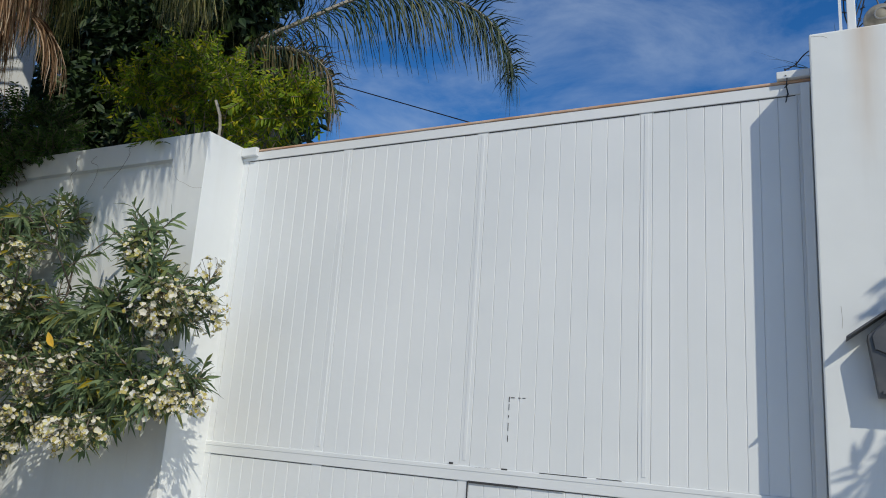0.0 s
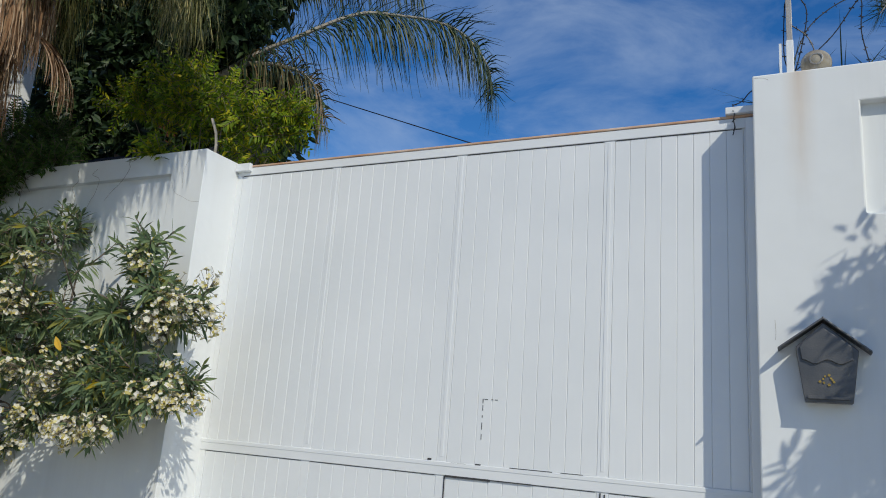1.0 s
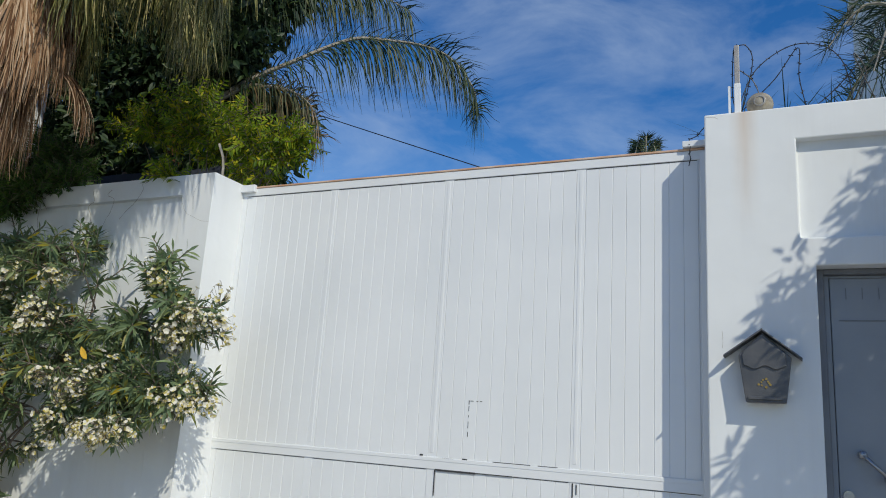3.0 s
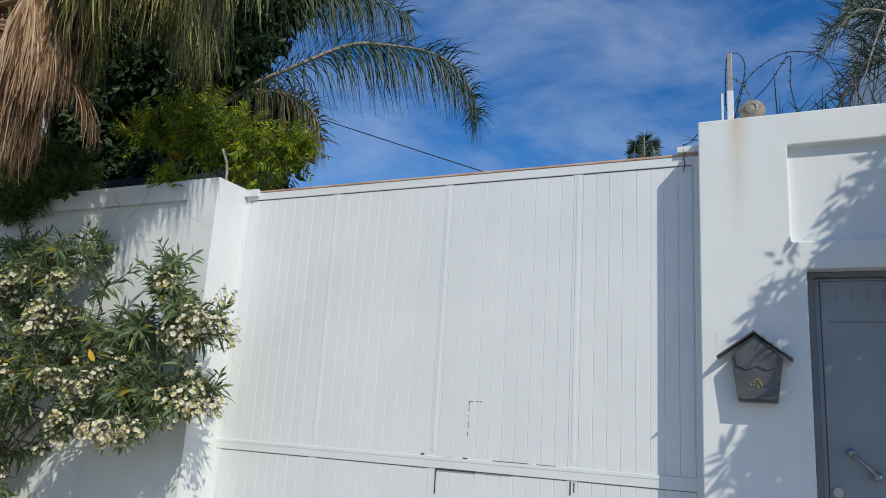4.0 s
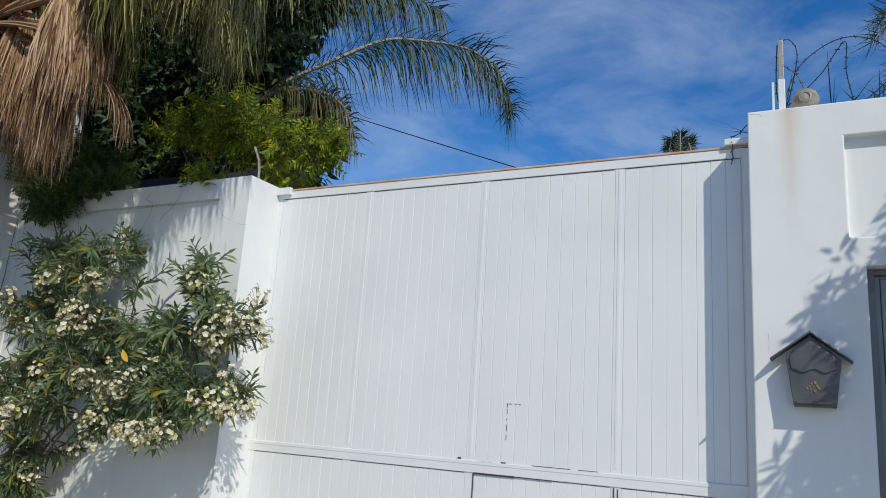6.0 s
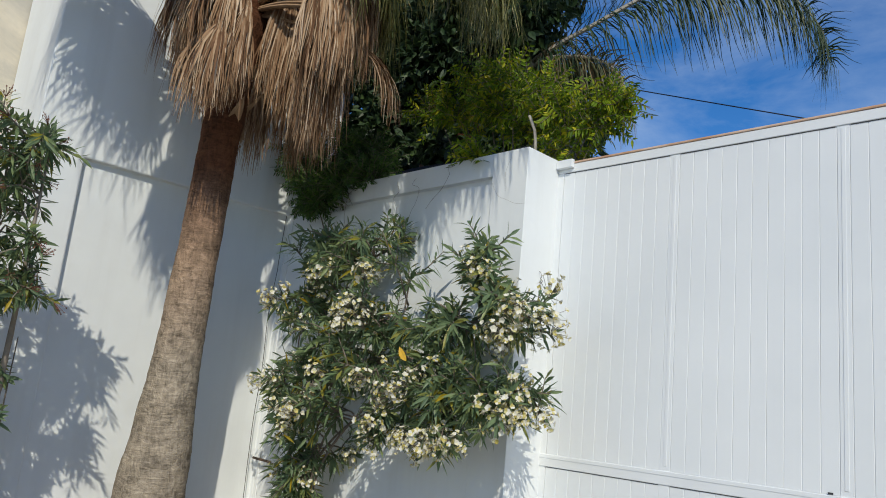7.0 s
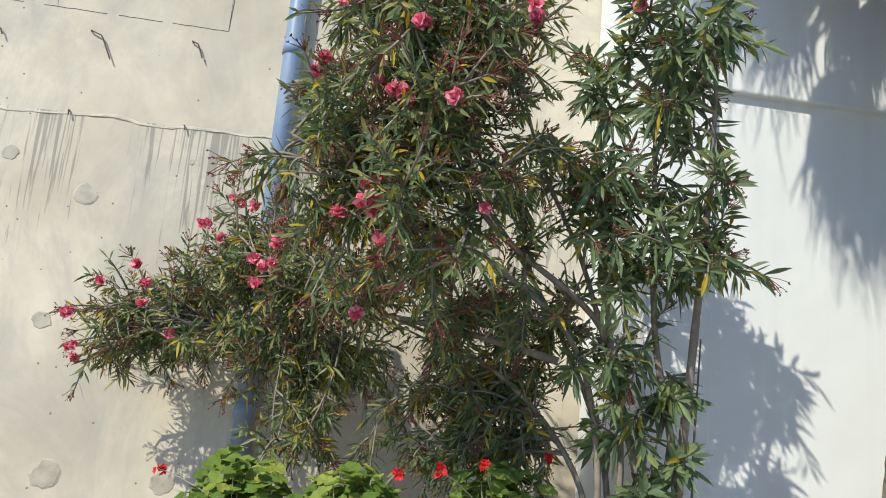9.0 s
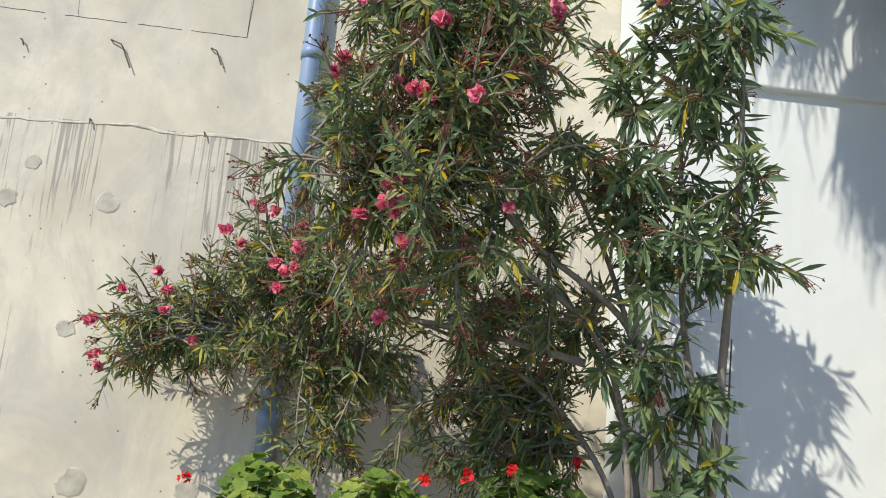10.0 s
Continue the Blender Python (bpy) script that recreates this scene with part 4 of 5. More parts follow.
# ---- plants ----
def oleander(name, base, limbs, tips, label, leaf_mat, flower_mat, bud_mat, seed, whorls=8, leaf_len=0.115, leaf_w=0.019, twigs=4, spread=0.3, heads=0, double=False, bud_rate=0.5, limb_r=0.03, bark=None, gap=0.0, side_bloom=0.4):
    """An oleander: bent grey limbs, branches to each tip, whorled sprays of narrow leaves, flower heads and bud stalks."""
    r = random.Random(seed)
    top = thing(name, base, label, "shrub")
    wood, leaves, flowers, buds = Geo(), Geo(), Geo(), Geo()
    joints = []
    for pts in limbs:
        path = smooth_path(pts, 7)
        n = len(path)
        stem = Geo()
        stem.tube(path, [limb_r * (1 - 0.72 * i / (n - 1)) * (1 + 0.12 * noise.noise(p * 9.0)) for i, p in enumerate(path)], 8)
        under(part("limb", stem, bark or M_BARK, smooth=True), top)
        joints += [(p, i / (n - 1)) for i, p in enumerate(path) if i / (n - 1) > 0.3]

    def petals(c, ax, size):
        e1 = ax.orthogonal().normalized()
        e2 = ax.cross(e1)
        a0 = r.uniform(0, 6.28)
        for j in range(5):
            a = a0 + j * 1.2566
            flowers.leaf(c, e1 * math.cos(a) + e2 * math.sin(a) + ax * r.uniform(0.2, 0.6), ax, size * r.uniform(0.8, 1.15), size * 0.9, profile=(0.65, 1.0), fold=0.12)

    for tip, fl in tips:
        tip = Vector(tip)
        foot = min(joints, key=lambda j: (j[0] - tip).length + 0.5 * max(0.0, j[0].z - tip.z) + r.uniform(0, 0.12))[0]
        mid = foot.lerp(tip, 0.55) + Vector((r.uniform(-0.07, 0.07), r.uniform(-0.07, 0.07), r.uniform(-0.02, 0.09)))
        path = smooth_path([foot, mid, tip], 6)
        n = len(path)
        wood.tube(path, [0.008 * (1 - 0.65 * i / (n - 1)) for i in range(n)], 5)
        d0 = (tip - mid).normalized()
        sprays = [(tip - d0 * min(0.30, (tip - mid).length * 1.1), tip, 1.0, True)]
        for k in range(twigs):
            f = r.uniform(0.35, 0.97)
            p = path[min(int(f * (n - 1)), n - 2)]
            d = d0 * 0.55 + rand_dir(r, 0.25) * 0.85
            q = p + d.normalized() * r.uniform(0.5, 1.0) * spread
            wood.tube(bend(p, q, r.uniform(-0.01, 0.03), 4), [0.006, 0.0055, 0.005, 0.004, 0.003], 5)
            sprays.append((p, q, r.uniform(0.7, 1.0), False))
        for p, q, s, lead in sprays:
            d = (q - p).normalized()
            e1 = d.orthogonal().normalized()
            e2 = d.cross(e1)
            for w in range(whorls):
                if r.random() < gap:
                    continue
                t = 0.2 + 0.8 * (w + 0.5) / whorls
                c = p.lerp(q, t)
                a0 = r.uniform(0, 6.28)
                for k in range(3):
                    a = a0 + k * 2.094 + r.uniform(-0.3, 0.3)
                    out = e1 * math.cos(a) + e2 * math.sin(a)
                    tilt = 0.25 + 0.95 * t * t + r.uniform(-0.2, 0.2)
                    al = (out + d * tilt + Vector((0, 0, r.uniform(-0.3, 0.12)))).normalized()
                    L = leaf_len * r.uniform(0.65, 1.2) * (0.75 + 0.25 * s) * (1.05 - 0.35 * t)
                    leaves.leaf(c, al, d + rand_dir(r) * 0.4, L, leaf_w * r.uniform(0.8, 1.2), droop=r.uniform(0.0, 0.35))
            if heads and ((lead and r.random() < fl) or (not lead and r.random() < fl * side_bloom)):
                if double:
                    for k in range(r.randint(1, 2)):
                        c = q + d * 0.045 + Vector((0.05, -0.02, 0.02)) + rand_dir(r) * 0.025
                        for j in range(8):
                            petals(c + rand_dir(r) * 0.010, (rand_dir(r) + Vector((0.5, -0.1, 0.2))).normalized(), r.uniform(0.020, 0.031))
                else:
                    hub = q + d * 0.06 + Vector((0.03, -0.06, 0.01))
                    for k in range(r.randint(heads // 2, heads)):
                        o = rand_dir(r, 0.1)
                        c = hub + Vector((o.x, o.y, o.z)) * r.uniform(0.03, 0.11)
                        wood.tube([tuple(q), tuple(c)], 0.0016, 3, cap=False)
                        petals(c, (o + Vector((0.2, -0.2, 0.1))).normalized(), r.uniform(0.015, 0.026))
            elif r.random() < bud_rate:
                for k in range(9):
                    c = q + (d + rand_dir(r) * 0.65).normalized() * r.uniform(0.03, 0.085)
                    m = q.lerp(c, 0.5) + rand_dir(r) * 0.006
                    buds.tube([tuple(q), tuple(m), tuple(c)], 0.0017, 3, cap=False)
                    for j in range(2):
                        buds.leaf(c, (c - q).normalized() + rand_dir(r) * 0.8, rand_dir(r), r.uniform(0.010, 0.018), 0.008, profile=(1.0, 0.8), fold=0.6)
    under(part("twig_work", wood, bark or M_BARK, smooth=True, kind="stuff"), top)
    under(part("foliage", leaves, leaf_mat, kind="stuff"), top)
    if flowers.v:
        under(part("blossom", flowers, flower_mat, kind="stuff"), top)
    if buds.v:
        under(part("bud_spray", buds, bud_mat, kind="stuff"), top)
    return top


def scatter(clumps, wall_axis, deep, seed):
    """Branch tips spread through rounded clumps (x, y, z, across, high, how many, share that flower); the clumps spread along wall_axis and are deep across it."""
    r = random.Random(seed)
    tips = []
    for x, y, z, across, high, n, bloom in clumps:
        for _ in range(n):
            d = rand_dir(r) * 1.3 * r.random() ** 0.45
            wide = Vector((d.x * across, d.y * deep, d.z * high)) if wall_axis == "x" else Vector((d.x * deep, d.y * across, d.z * high))
            tips.append((tuple(Vector((x, y, z)) + wide), bloom))
    return tips


W_LIMBS = [[(-5.12, 3.25, 0.0), (-5.12, 3.22, 0.5), (-5.2, 3.2, 1.0), (-5.3, 3.15, 1.5), (-5.2, 3.15, 2.1)], [(-5.08, 3.25, 0.0), (-5.02, 3.2, 0.6), (-4.85, 3.2, 1.2), (-4.6, 3.2, 1.7), (-4.5, 3.2, 2.2)],
           [(-5.05, 3.25, 0.0), (-4.85, 3.2, 0.6), (-4.3, 3.15, 1.1), (-3.8, 3.15, 1.4), (-3.3, 3.15, 1.7)], [(-5.06, 3.25, 0.0), (-4.9, 3.2, 0.7), (-4.4, 3.15, 1.3), (-4.0, 3.15, 1.8)],
           [(-5.05, 3.25, 0.0), (-4.98, 3.22, 0.55), (-4.5, 3.18, 0.95), (-3.9, 3.15, 1.12), (-3.2, 3.15, 1.15)]]
W_GREEN = [(-5.07, 3.15, 2.30, 0.34, 0.14, 9, 0.0), (-4.40, 3.15, 2.30, 0.26, 0.10, 6, 0.0), (-4.76, 3.12, 2.02, 0.41, 0.16, 9, 0.1), (-3.90, 3.1, 2.10, 0.06, 0.05, 2, 0.0), (-3.54, 3.1, 1.62, 0.27, 0.10, 9, 0.0),
           (-3.14, 3.1, 2.12, 0.12, 0.05, 3, 0.0), (-3.28, 3.1, 1.19, 0.22, 0.12, 10, 0.0), (-5.0, 3.15, 0.40, 0.26, 0.11, 9, 0.0), (-4.95, 3.12, 0.66, 0.30, 0.10, 6, 0.5), (-4.1, 3.15, 1.55, 0.35, 0.15, 7, 0.1), (-4.75, 3.15, 1.5, 0.4, 0.2, 8, 0.1)]
W_BLOOM = [(-5.18, 3.1, 1.79, 0.28, 0.15, 7, 0.8), (-4.53, 3.05, 1.67, 0.38, 0.14, 9, 0.7), (-3.23, 3.1, 1.97, 0.19, 0.12, 5, 0.9), (-3.02, 3.15, 1.65, 0.15, 0.10, 6, 1.0), (-2.86, 3.2, 1.70, 0.08, 0.08, 3, 1.0),
           (-5.12, 3.1, 1.20, 0.28, 0.18, 8, 0.7), (-4.49, 3.0, 1.32, 0.37, 0.16, 10, 0.6), (-3.76, 3.0, 1.30, 0.29, 0.12, 9, 0.4), (-2.98, 3.15, 1.18, 0.14, 0.08, 5, 1.0), (-2.92, 3.2, 1.10, 0.07, 0.08, 3, 1.0),
           (-4.66, 3.0, 0.94, 0.37, 0.13, 9, 0.6), (-4.00, 3.0, 0.96, 0.26, 0.08, 7, 0.8), (-3.44, 3.05, 0.95, 0.16, 0.08, 5, 1.0)]
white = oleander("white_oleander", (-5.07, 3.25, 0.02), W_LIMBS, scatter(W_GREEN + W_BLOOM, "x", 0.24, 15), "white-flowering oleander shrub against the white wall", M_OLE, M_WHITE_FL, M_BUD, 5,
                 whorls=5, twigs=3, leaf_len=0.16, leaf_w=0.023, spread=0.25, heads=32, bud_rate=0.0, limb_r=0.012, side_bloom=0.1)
g = Geo()
g.leaf(Vector((-3.66, 2.80, 1.47)), Vector((0.55, -0.1, -0.75)), Vector((0.3, -1, 0.3)), 0.17, 0.042, droop=-0.25, profile=(0.7, 1.0, 0.9, 0.6), fold=0.15)
under(part("turned_leaf", g, M_TURNED, label="orange-yellow dying leaf"), white)

P_LIMBS = [[(-5.72, 0.72, 0.0), (-5.65, 0.72, 0.7), (-5.55, 0.55, 1.22), (-5.4, 0.15, 1.5), (-5.2, -0.35, 1.7), (-5.1, -0.7, 1.85)],
           [(-5.62, 0.85, 1.0), (-5.52, 0.62, 1.35), (-5.3, 0.1, 1.65), (-5.1, -0.25, 2.05), (-5.05, -0.3, 2.4)],
           [(-5.6, 0.5, 1.15), (-5.75, 0.0, 1.26), (-6.2, -0.5, 1.32), (-6.6, -1.1, 1.22)],
           [(-5.74, 0.8, 0.0), (-5.65, 0.82, 0.8), (-5.55, 0.6, 1.5), (-5.35, 0.3, 1.95), (-5.2, 0.12, 2.35)],
           [(-5.74, 0.75, 0.0), (-5.8, 0.7, 0.6), (-5.9, 0.35, 1.05), (-6.0, -0.2, 1.3), (-6.05, -0.75, 1.4)], [(-5.8, 0.85, 0.0), (-5.85, 0.8, 0.8), (-5.9, 0.4, 1.6), (-6.0, -0.1, 2.2), (-6.0, -0.5, 2.6)]]
P_TOP = [(-5.0, -0.25, 2.24, 0.35, 0.15, 20, 0.6), (-5.0, -0.28, 2.6, 0.35, 0.21, 14, 0.6), (-5.02, -0.31, 1.91, 0.32, 0.17, 20, 0.3), (-5.1, -0.23, 1.62, 0.37, 0.18, 18, 0.2), (-5.3, -0.58, 2.0, 0.15, 0.38, 10, 0.35), (-5.3, 0.12, 2.31, 0.18, 0.32, 6, 0.35), (-5.4, 0.2, 1.82, 0.2, 0.25, 6, 0.1)]
P_LOW = [(-6.45, -0.92, 1.61, 0.20, 0.16, 10, 0.5), (-6.65, -1.27, 1.28, 0.34, 0.20, 15, 0.25), (-6.65, -1.6, 1.11, 0.16, 0.18, 9, 0.35), (-6.2, -0.56, 1.45, 0.35, 0.21, 18, 0.25), (-5.75, -0.06, 1.40, 0.32, 0.2, 14, 0.15),
         (-6.6, -0.54, 0.98, 0.32, 0.16, 12, 0.05), (-6.5, 0.03, 1.00, 0.35, 0.14, 11, 0.0), (-6.45, -0.56, 0.66, 0.27, 0.13, 9, 0.0), (-6.4, 0.12, 0.68, 0.35, 0.13, 12, 0.0), (-5.8, 0.38, 1.3, 0.2, 0.2, 8, 0.05), (-6.0, 0.4, 0.95, 0.25, 0.2, 11, 0.0), (-6.5, -1.02, 1.36, 0.2, 0.2, 8, 0.2)]
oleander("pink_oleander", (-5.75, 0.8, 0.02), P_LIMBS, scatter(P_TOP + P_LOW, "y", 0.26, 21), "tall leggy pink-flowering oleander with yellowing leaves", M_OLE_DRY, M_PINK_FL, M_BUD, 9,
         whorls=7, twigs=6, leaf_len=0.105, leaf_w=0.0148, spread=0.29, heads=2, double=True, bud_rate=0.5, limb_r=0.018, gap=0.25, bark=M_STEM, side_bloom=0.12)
R_LIMBS = [[(-5.7, 1.12, 0.0), (-5.62, 1.06, 0.7), (-5.52, 0.9, 1.3), (-5.42, 0.83, 1.9), (-5.35, 0.78, 2.5)], [(-5.64, 1.08, 0.6), (-5.42, 1.03, 1.3), (-5.2, 0.97, 1.9), (-5.12, 0.95, 2.5)],
           [(-5.72, 1.0, 0.0), (-5.66, 0.92, 0.6), (-5.55, 0.72, 1.2), (-5.45, 0.6, 1.9), (-5.4, 0.55, 2.4)]]
R_CLUMPS = [(-5.12, 0.86, 2.45, 0.17, 0.14, 9, 0.0), (-5.12, 0.77, 2.17, 0.13, 0.13, 7, 0.0), (-5.4, 0.57, 2.39, 0.13, 0.15, 5, 0.0), (-5.3, 0.68, 1.86, 0.25, 0.15, 12, 0.05), (-5.22, 0.98, 1.88, 0.07, 0.06, 2, 0.0),
            (-5.2, 0.89, 1.60, 0.15, 0.10, 9, 0.0), (-5.42, 0.62, 1.53, 0.18, 0.18, 8, 0.1), (-5.42, 0.73, 1.17, 0.18, 0.15, 5, 0.0), (-5.12, 0.62, 2.56, 0.07, 0.06, 4, 0.2)]
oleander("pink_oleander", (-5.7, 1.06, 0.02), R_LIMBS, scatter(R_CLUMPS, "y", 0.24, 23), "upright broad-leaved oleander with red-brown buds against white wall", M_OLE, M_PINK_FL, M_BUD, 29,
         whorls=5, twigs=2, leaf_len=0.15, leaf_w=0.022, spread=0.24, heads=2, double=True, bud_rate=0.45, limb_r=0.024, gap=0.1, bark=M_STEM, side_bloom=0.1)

S_LIMBS = [[(-5.7, 0.95 + 0.1 * k, 0.0), (-5.66, 0.95 + 0.09 * k, 0.3), (-5.6, 0.92 + 0.07 * k, 0.6), (-5.5, 0.95 + 0.05 * k, 1.0 + 0.1 * k)] for k in range(4)]
S_TIPS = [((-5.6 + 0.03 * (k % 4), 0.76 + 0.08 * (k % 4), 0.5 + 0.085 * k), 0.0) for k in range(9)]
oleander("oleander_sucker", (-5.65, 1.0, 0.02), S_LIMBS, S_TIPS, "dark leafy oleander suckers at the wall foot", M_OLE, M_PINK_FL, M_BUD, 12, whorls=6, twigs=2, leaf_len=0.15, leaf_w=0.028, spread=0.2, bud_rate=0.0, limb_r=0.012)


def geranium(name, at, rad, height, seed, heads):
    """A bushy geranium: round scalloped leaves on short stalks, with red flower heads on bare stems."""
    r = random.Random(seed)
    top = thing(name, at, "bright green geranium bush with red flower heads", "flower bush", "geraniums in the bed")
    at = Vector(at)
    leaves, stalks = Geo(), Geo()
    for _ in range(560):
        d = rand_dir(r, 0.6)
        d.z = abs(d.z)
        c = at + Vector((d.x * rad, d.y * rad, d.z * height)) * r.uniform(0.72, 1.03)
        nrm = (d * 0.8 + Vector((0.25, -0.1, 0.6)) + rand_dir(r) * 0.75).normalized()
        e1 = nrm.orthogonal().normalized()
        e2 = nrm.cross(e1)
        s = r.uniform(0.022, 0.05)
        cup = r.uniform(-0.15, 0.4)
        n = 14
        ring = []
        for k in range(n):
            a = 2 * math.pi * k / n
            q = s * (1.0 + 0.07 * math.sin(k * 2.7 + cup * 20) + r.uniform(-0.06, 0.06)) * (0.45 if k == 0 else 1.0)
            ring.append(tuple(c + (e1 * math.cos(a) + e2 * math.sin(a)) * q + nrm * (cup * s + r.uniform(-0.12, 0.12) * s)))
        leaves.add([tuple(c)] + ring, [(0, 1 + k, 1 + (k + 1) % n) for k in range(n)])
        if r.random() < 0.3:
            stalks.tube([tuple(at + Vector((d.x * rad, d.y * rad, d.z * height)) * 0.2), tuple(c)], 0.003, 4)
    for h in heads:
        h = Vector(h)
        fl = Geo()
        stalks.tube(bend(at + Vector((0, 0, height * 0.6)), h, 0.02, 4), 0.003, 4)
        for _ in range(11):
            c = h + rand_dir(r) * r.uniform(0.01, 0.026)
            ax = rand_dir(r, 0.4)
            e1 = ax.orthogonal().normalized()
            e2 = ax.cross(e1)
            for j in range(5):
                a = j * 1.2566
                fl.leaf(c, e1 * math.cos(a) + e2 * math.sin(a) + ax * 0.3, ax, 0.016, 0.012, profile=(0.7, 1.0), fold=0.1)
        under(part("flower_head", fl, M_RED_FL), top)
    under(part("stalk_work", stalks, M_TWIG, kind="stuff"), top)
    under(part("leaves", leaves, M_GER, kind="stuff"), top)


geranium("geranium", (-5.68, 0.30, 0.03), 0.35, 0.67, 1, [(-5.83, 0.556, 0.72), (-5.45, 0.18, 0.70), (-5.42, 0.0, 0.68)])
geranium("geranium", (-5.55, -0.32, 0.03), 0.36, 0.61, 2, [(-5.45, -0.16, 0.66)])
geranium("geranium", (-5.65, -0.78, 0.03), 0.31, 0.64, 3, [(-5.62, -1.08, 0.58)])


def fan_blade(geo, hub, out, length, spread, r, droop=1.0, m=0, count=46, width=0.022, fray=0.05):
    """Segments of a fan leaf that radiate from the hub and hang at their ends."""
    out = out.normalized()
    side = out.cross(Vector((0, 0, 1)))
    if side.length < 0.1:
        side = Vector((1, 0, 0))
    side.normalize()
    up = side.cross(out).normalized()
    for k in range(count):
        a = (k / (count - 1) - 0.5) * 2 * spread + r.uniform(-0.05, 0.05)
        d = out * math.cos(a) + side * math.sin(a) + up * r.uniform(-0.08, 0.08)
        L = length * r.uniform(0.8 - 4 * (fray - 0.05), 1.1) * (1 - 0.18 * abs(a) / max(spread, 0.1))
        lean = rand_dir(r) * (fray - 0.05) * 2.5
        pts, ws = [], []
        p = Vector(hub)
        n = 7
        for i in range(n + 1):
            t = i / n
            pts.append(p.copy())
            ws.append(width * (0.5 + 1.6 * t if t < 0.35 else 1.06 * (1.03 - t) / 0.68) + 0.0015)
            dd = (d * (1 - min(0.97, droop * t * 1.25)) + Vector((0, 0, -1)) * (droop * t * 1.1 + 0.02) + lean * t + rand_dir(r) * fray).normalized()
            p = p + dd * (L / n)
        sv = (side * math.cos(a) - out * math.sin(a) + rand_dir(r) * 0.5).normalized()
        geo.ribbon(pts, ws, sv, m)


def fan_palm():
    top = thing("fan_palm", (-5.45, 2.12, 0.0), "fan palm with a ringed trunk and hanging dead leaves", "palm tree")
    g = Geo()
    r = random.Random(2)
    spine = [(-5.47, 2.153, 0.0), (-5.42, 2.146, 0.45), (-5.383, 2.141, 0.8), (-5.341, 2.135, 1.2), (-5.30, 2.128, 1.6), (-5.251, 2.121, 2.1), (-5.203, 2.113, 2.6), (-5.158, 2.105, 3.1), (-5.114, 2.098, 3.6), (-5.06, 2.092, 4.2), (-5.03, 2.09, 4.7)]
    rad = [0.275, 0.24, 0.208, 0.176, 0.160, 0.149, 0.146, 0.150, 0.17, 0.2, 0.12]
    path = smooth_path(spine, 14)
    n = len(path)
    radii = []
    for i in range(n):
        f = i / 14
        k = min(int(f), len(rad) - 2)
        q = rad[k] + (rad[k + 1] - rad[k]) * (f - k)
        radii.append(q * (1 + 0.007 * math.sin(path[i].z * 62) + 0.03 * noise.noise((0, 0, path[i].z * 5))))
    g.tube(path, radii, 28)
    for i, v in enumerate(g.v):
        v = Vector(v)
        c = path[min(i // 28, n - 1)]
        q = 1 + 0.045 * noise.noise(v * 4.0) + 0.018 * noise.noise(v * 17.0)
        g.v[i] = tuple(c + (v - c) * q)
    under(part("trunk", g, M_TRUNK, smooth=True), top)
    # old leaf bases
    for k in range(34):
        a = k * 2.4
        z = 3.05 + 1.4 * k / 34
        c = Vector((-5.16 + 0.08 * (z - 3), 2.105, z))
        o = Vector((math.cos(a), math.sin(a), 0))
        g = Geo()
        g.leaf(c + o * 0.10, o * 0.8 + Vector((0, 0, 0.9)), o, 0.24, 0.10, profile=(1.0, 0.8, 0.5), fold=0.5)
        under(part("leaf_base", g, M_DEAD), top)

    def frond(start, hub, out, length, spread, mat, seed, droop=1.0, count=46, width=0.022, name="leaf", dead=False):
        r = random.Random(seed)
        start, hub = Vector(start), Vector(hub)
        g = Geo()
        fan_blade(g, hub, Vector(out), length, spread, r, droop, 0, count, width, 0.09 if dead else 0.15)
        blade = under(part(name, g, mat), top)
        g = Geo()
        pth = bend(start, hub, 0.12 if not dead else 0.04, 8)
        g.tube(pth, [0.016 - 0.008 * i / 8 for i in range(9)], 5)
        part("leaf_stalk", g, mat, blade)

    r = random.Random(44)
    seed = 40

    def bunch(start, hub, jitter, n, out, length, spread, **kw):
        nonlocal seed
        for _ in range(n):
            h = [c + r.uniform(-1, 1) * q for c, q in zip(hub, jitter)]
            o = Vector(out) + rand_dir(r) * 0.16
            frond(start, h, o, length * r.uniform(0.9, 1.08), spread * r.uniform(0.8, 1.15), seed=seed, **kw)
            seed += 1

    # the skirt: a clump before the trunk, one beside it, ragged ones behind
    C = (-5.06, 2.1, 3.95)
    dry = dict(mat=M_DEAD, count=105, width=0.0145, name="dead_leaf", dead=True)
    bunch(C, (-4.76, 1.79, 3.64), (0.08, 0.05, 0.07), 6, (0.25, -0.22, -0.9), 0.84, 0.44, **dry)
    bunch(C, (-4.64, 1.85, 3.80), (0.06, 0.05, 0.07), 5, (0.08, -0.12, -1), 0.80, 0.34, **dry)
    bunch(C, (-4.72, 1.82, 4.10), (0.1, 0.06, 0.08), 4, (0.1, -0.2, -1), 0.85, 0.36, **dry)
    bunch(C, (-4.92, 1.74, 4.18), (0.12, 0.08, 0.1), 4, (0.1, -0.4, -0.9), 0.95, 0.42, **dry)
    bunch(C, (-4.26, 2.24, 3.84), (0.10, 0.10, 0.08), 7, (0.10, 0.0, -1), 1.08, 0.32, **dry)
    bunch(C, (-4.18, 2.24, 4.2), (0.12, 0.15, 0.1), 6, (0.2, 0.05, -1), 1.0, 0.38, **dry)
    bunch(C, (-5.48, 1.85, 4.32), (0.12, 0.10, 0.06), 4, (-0.3, -0.15, -1), 0.95, 0.36, **dry)
    bunch(C, (-5.15, 2.55, 3.86), (0.35, 0.12, 0.12), 8, (-0.1, 0.35, -1), 1.0, 0.42, **dry)
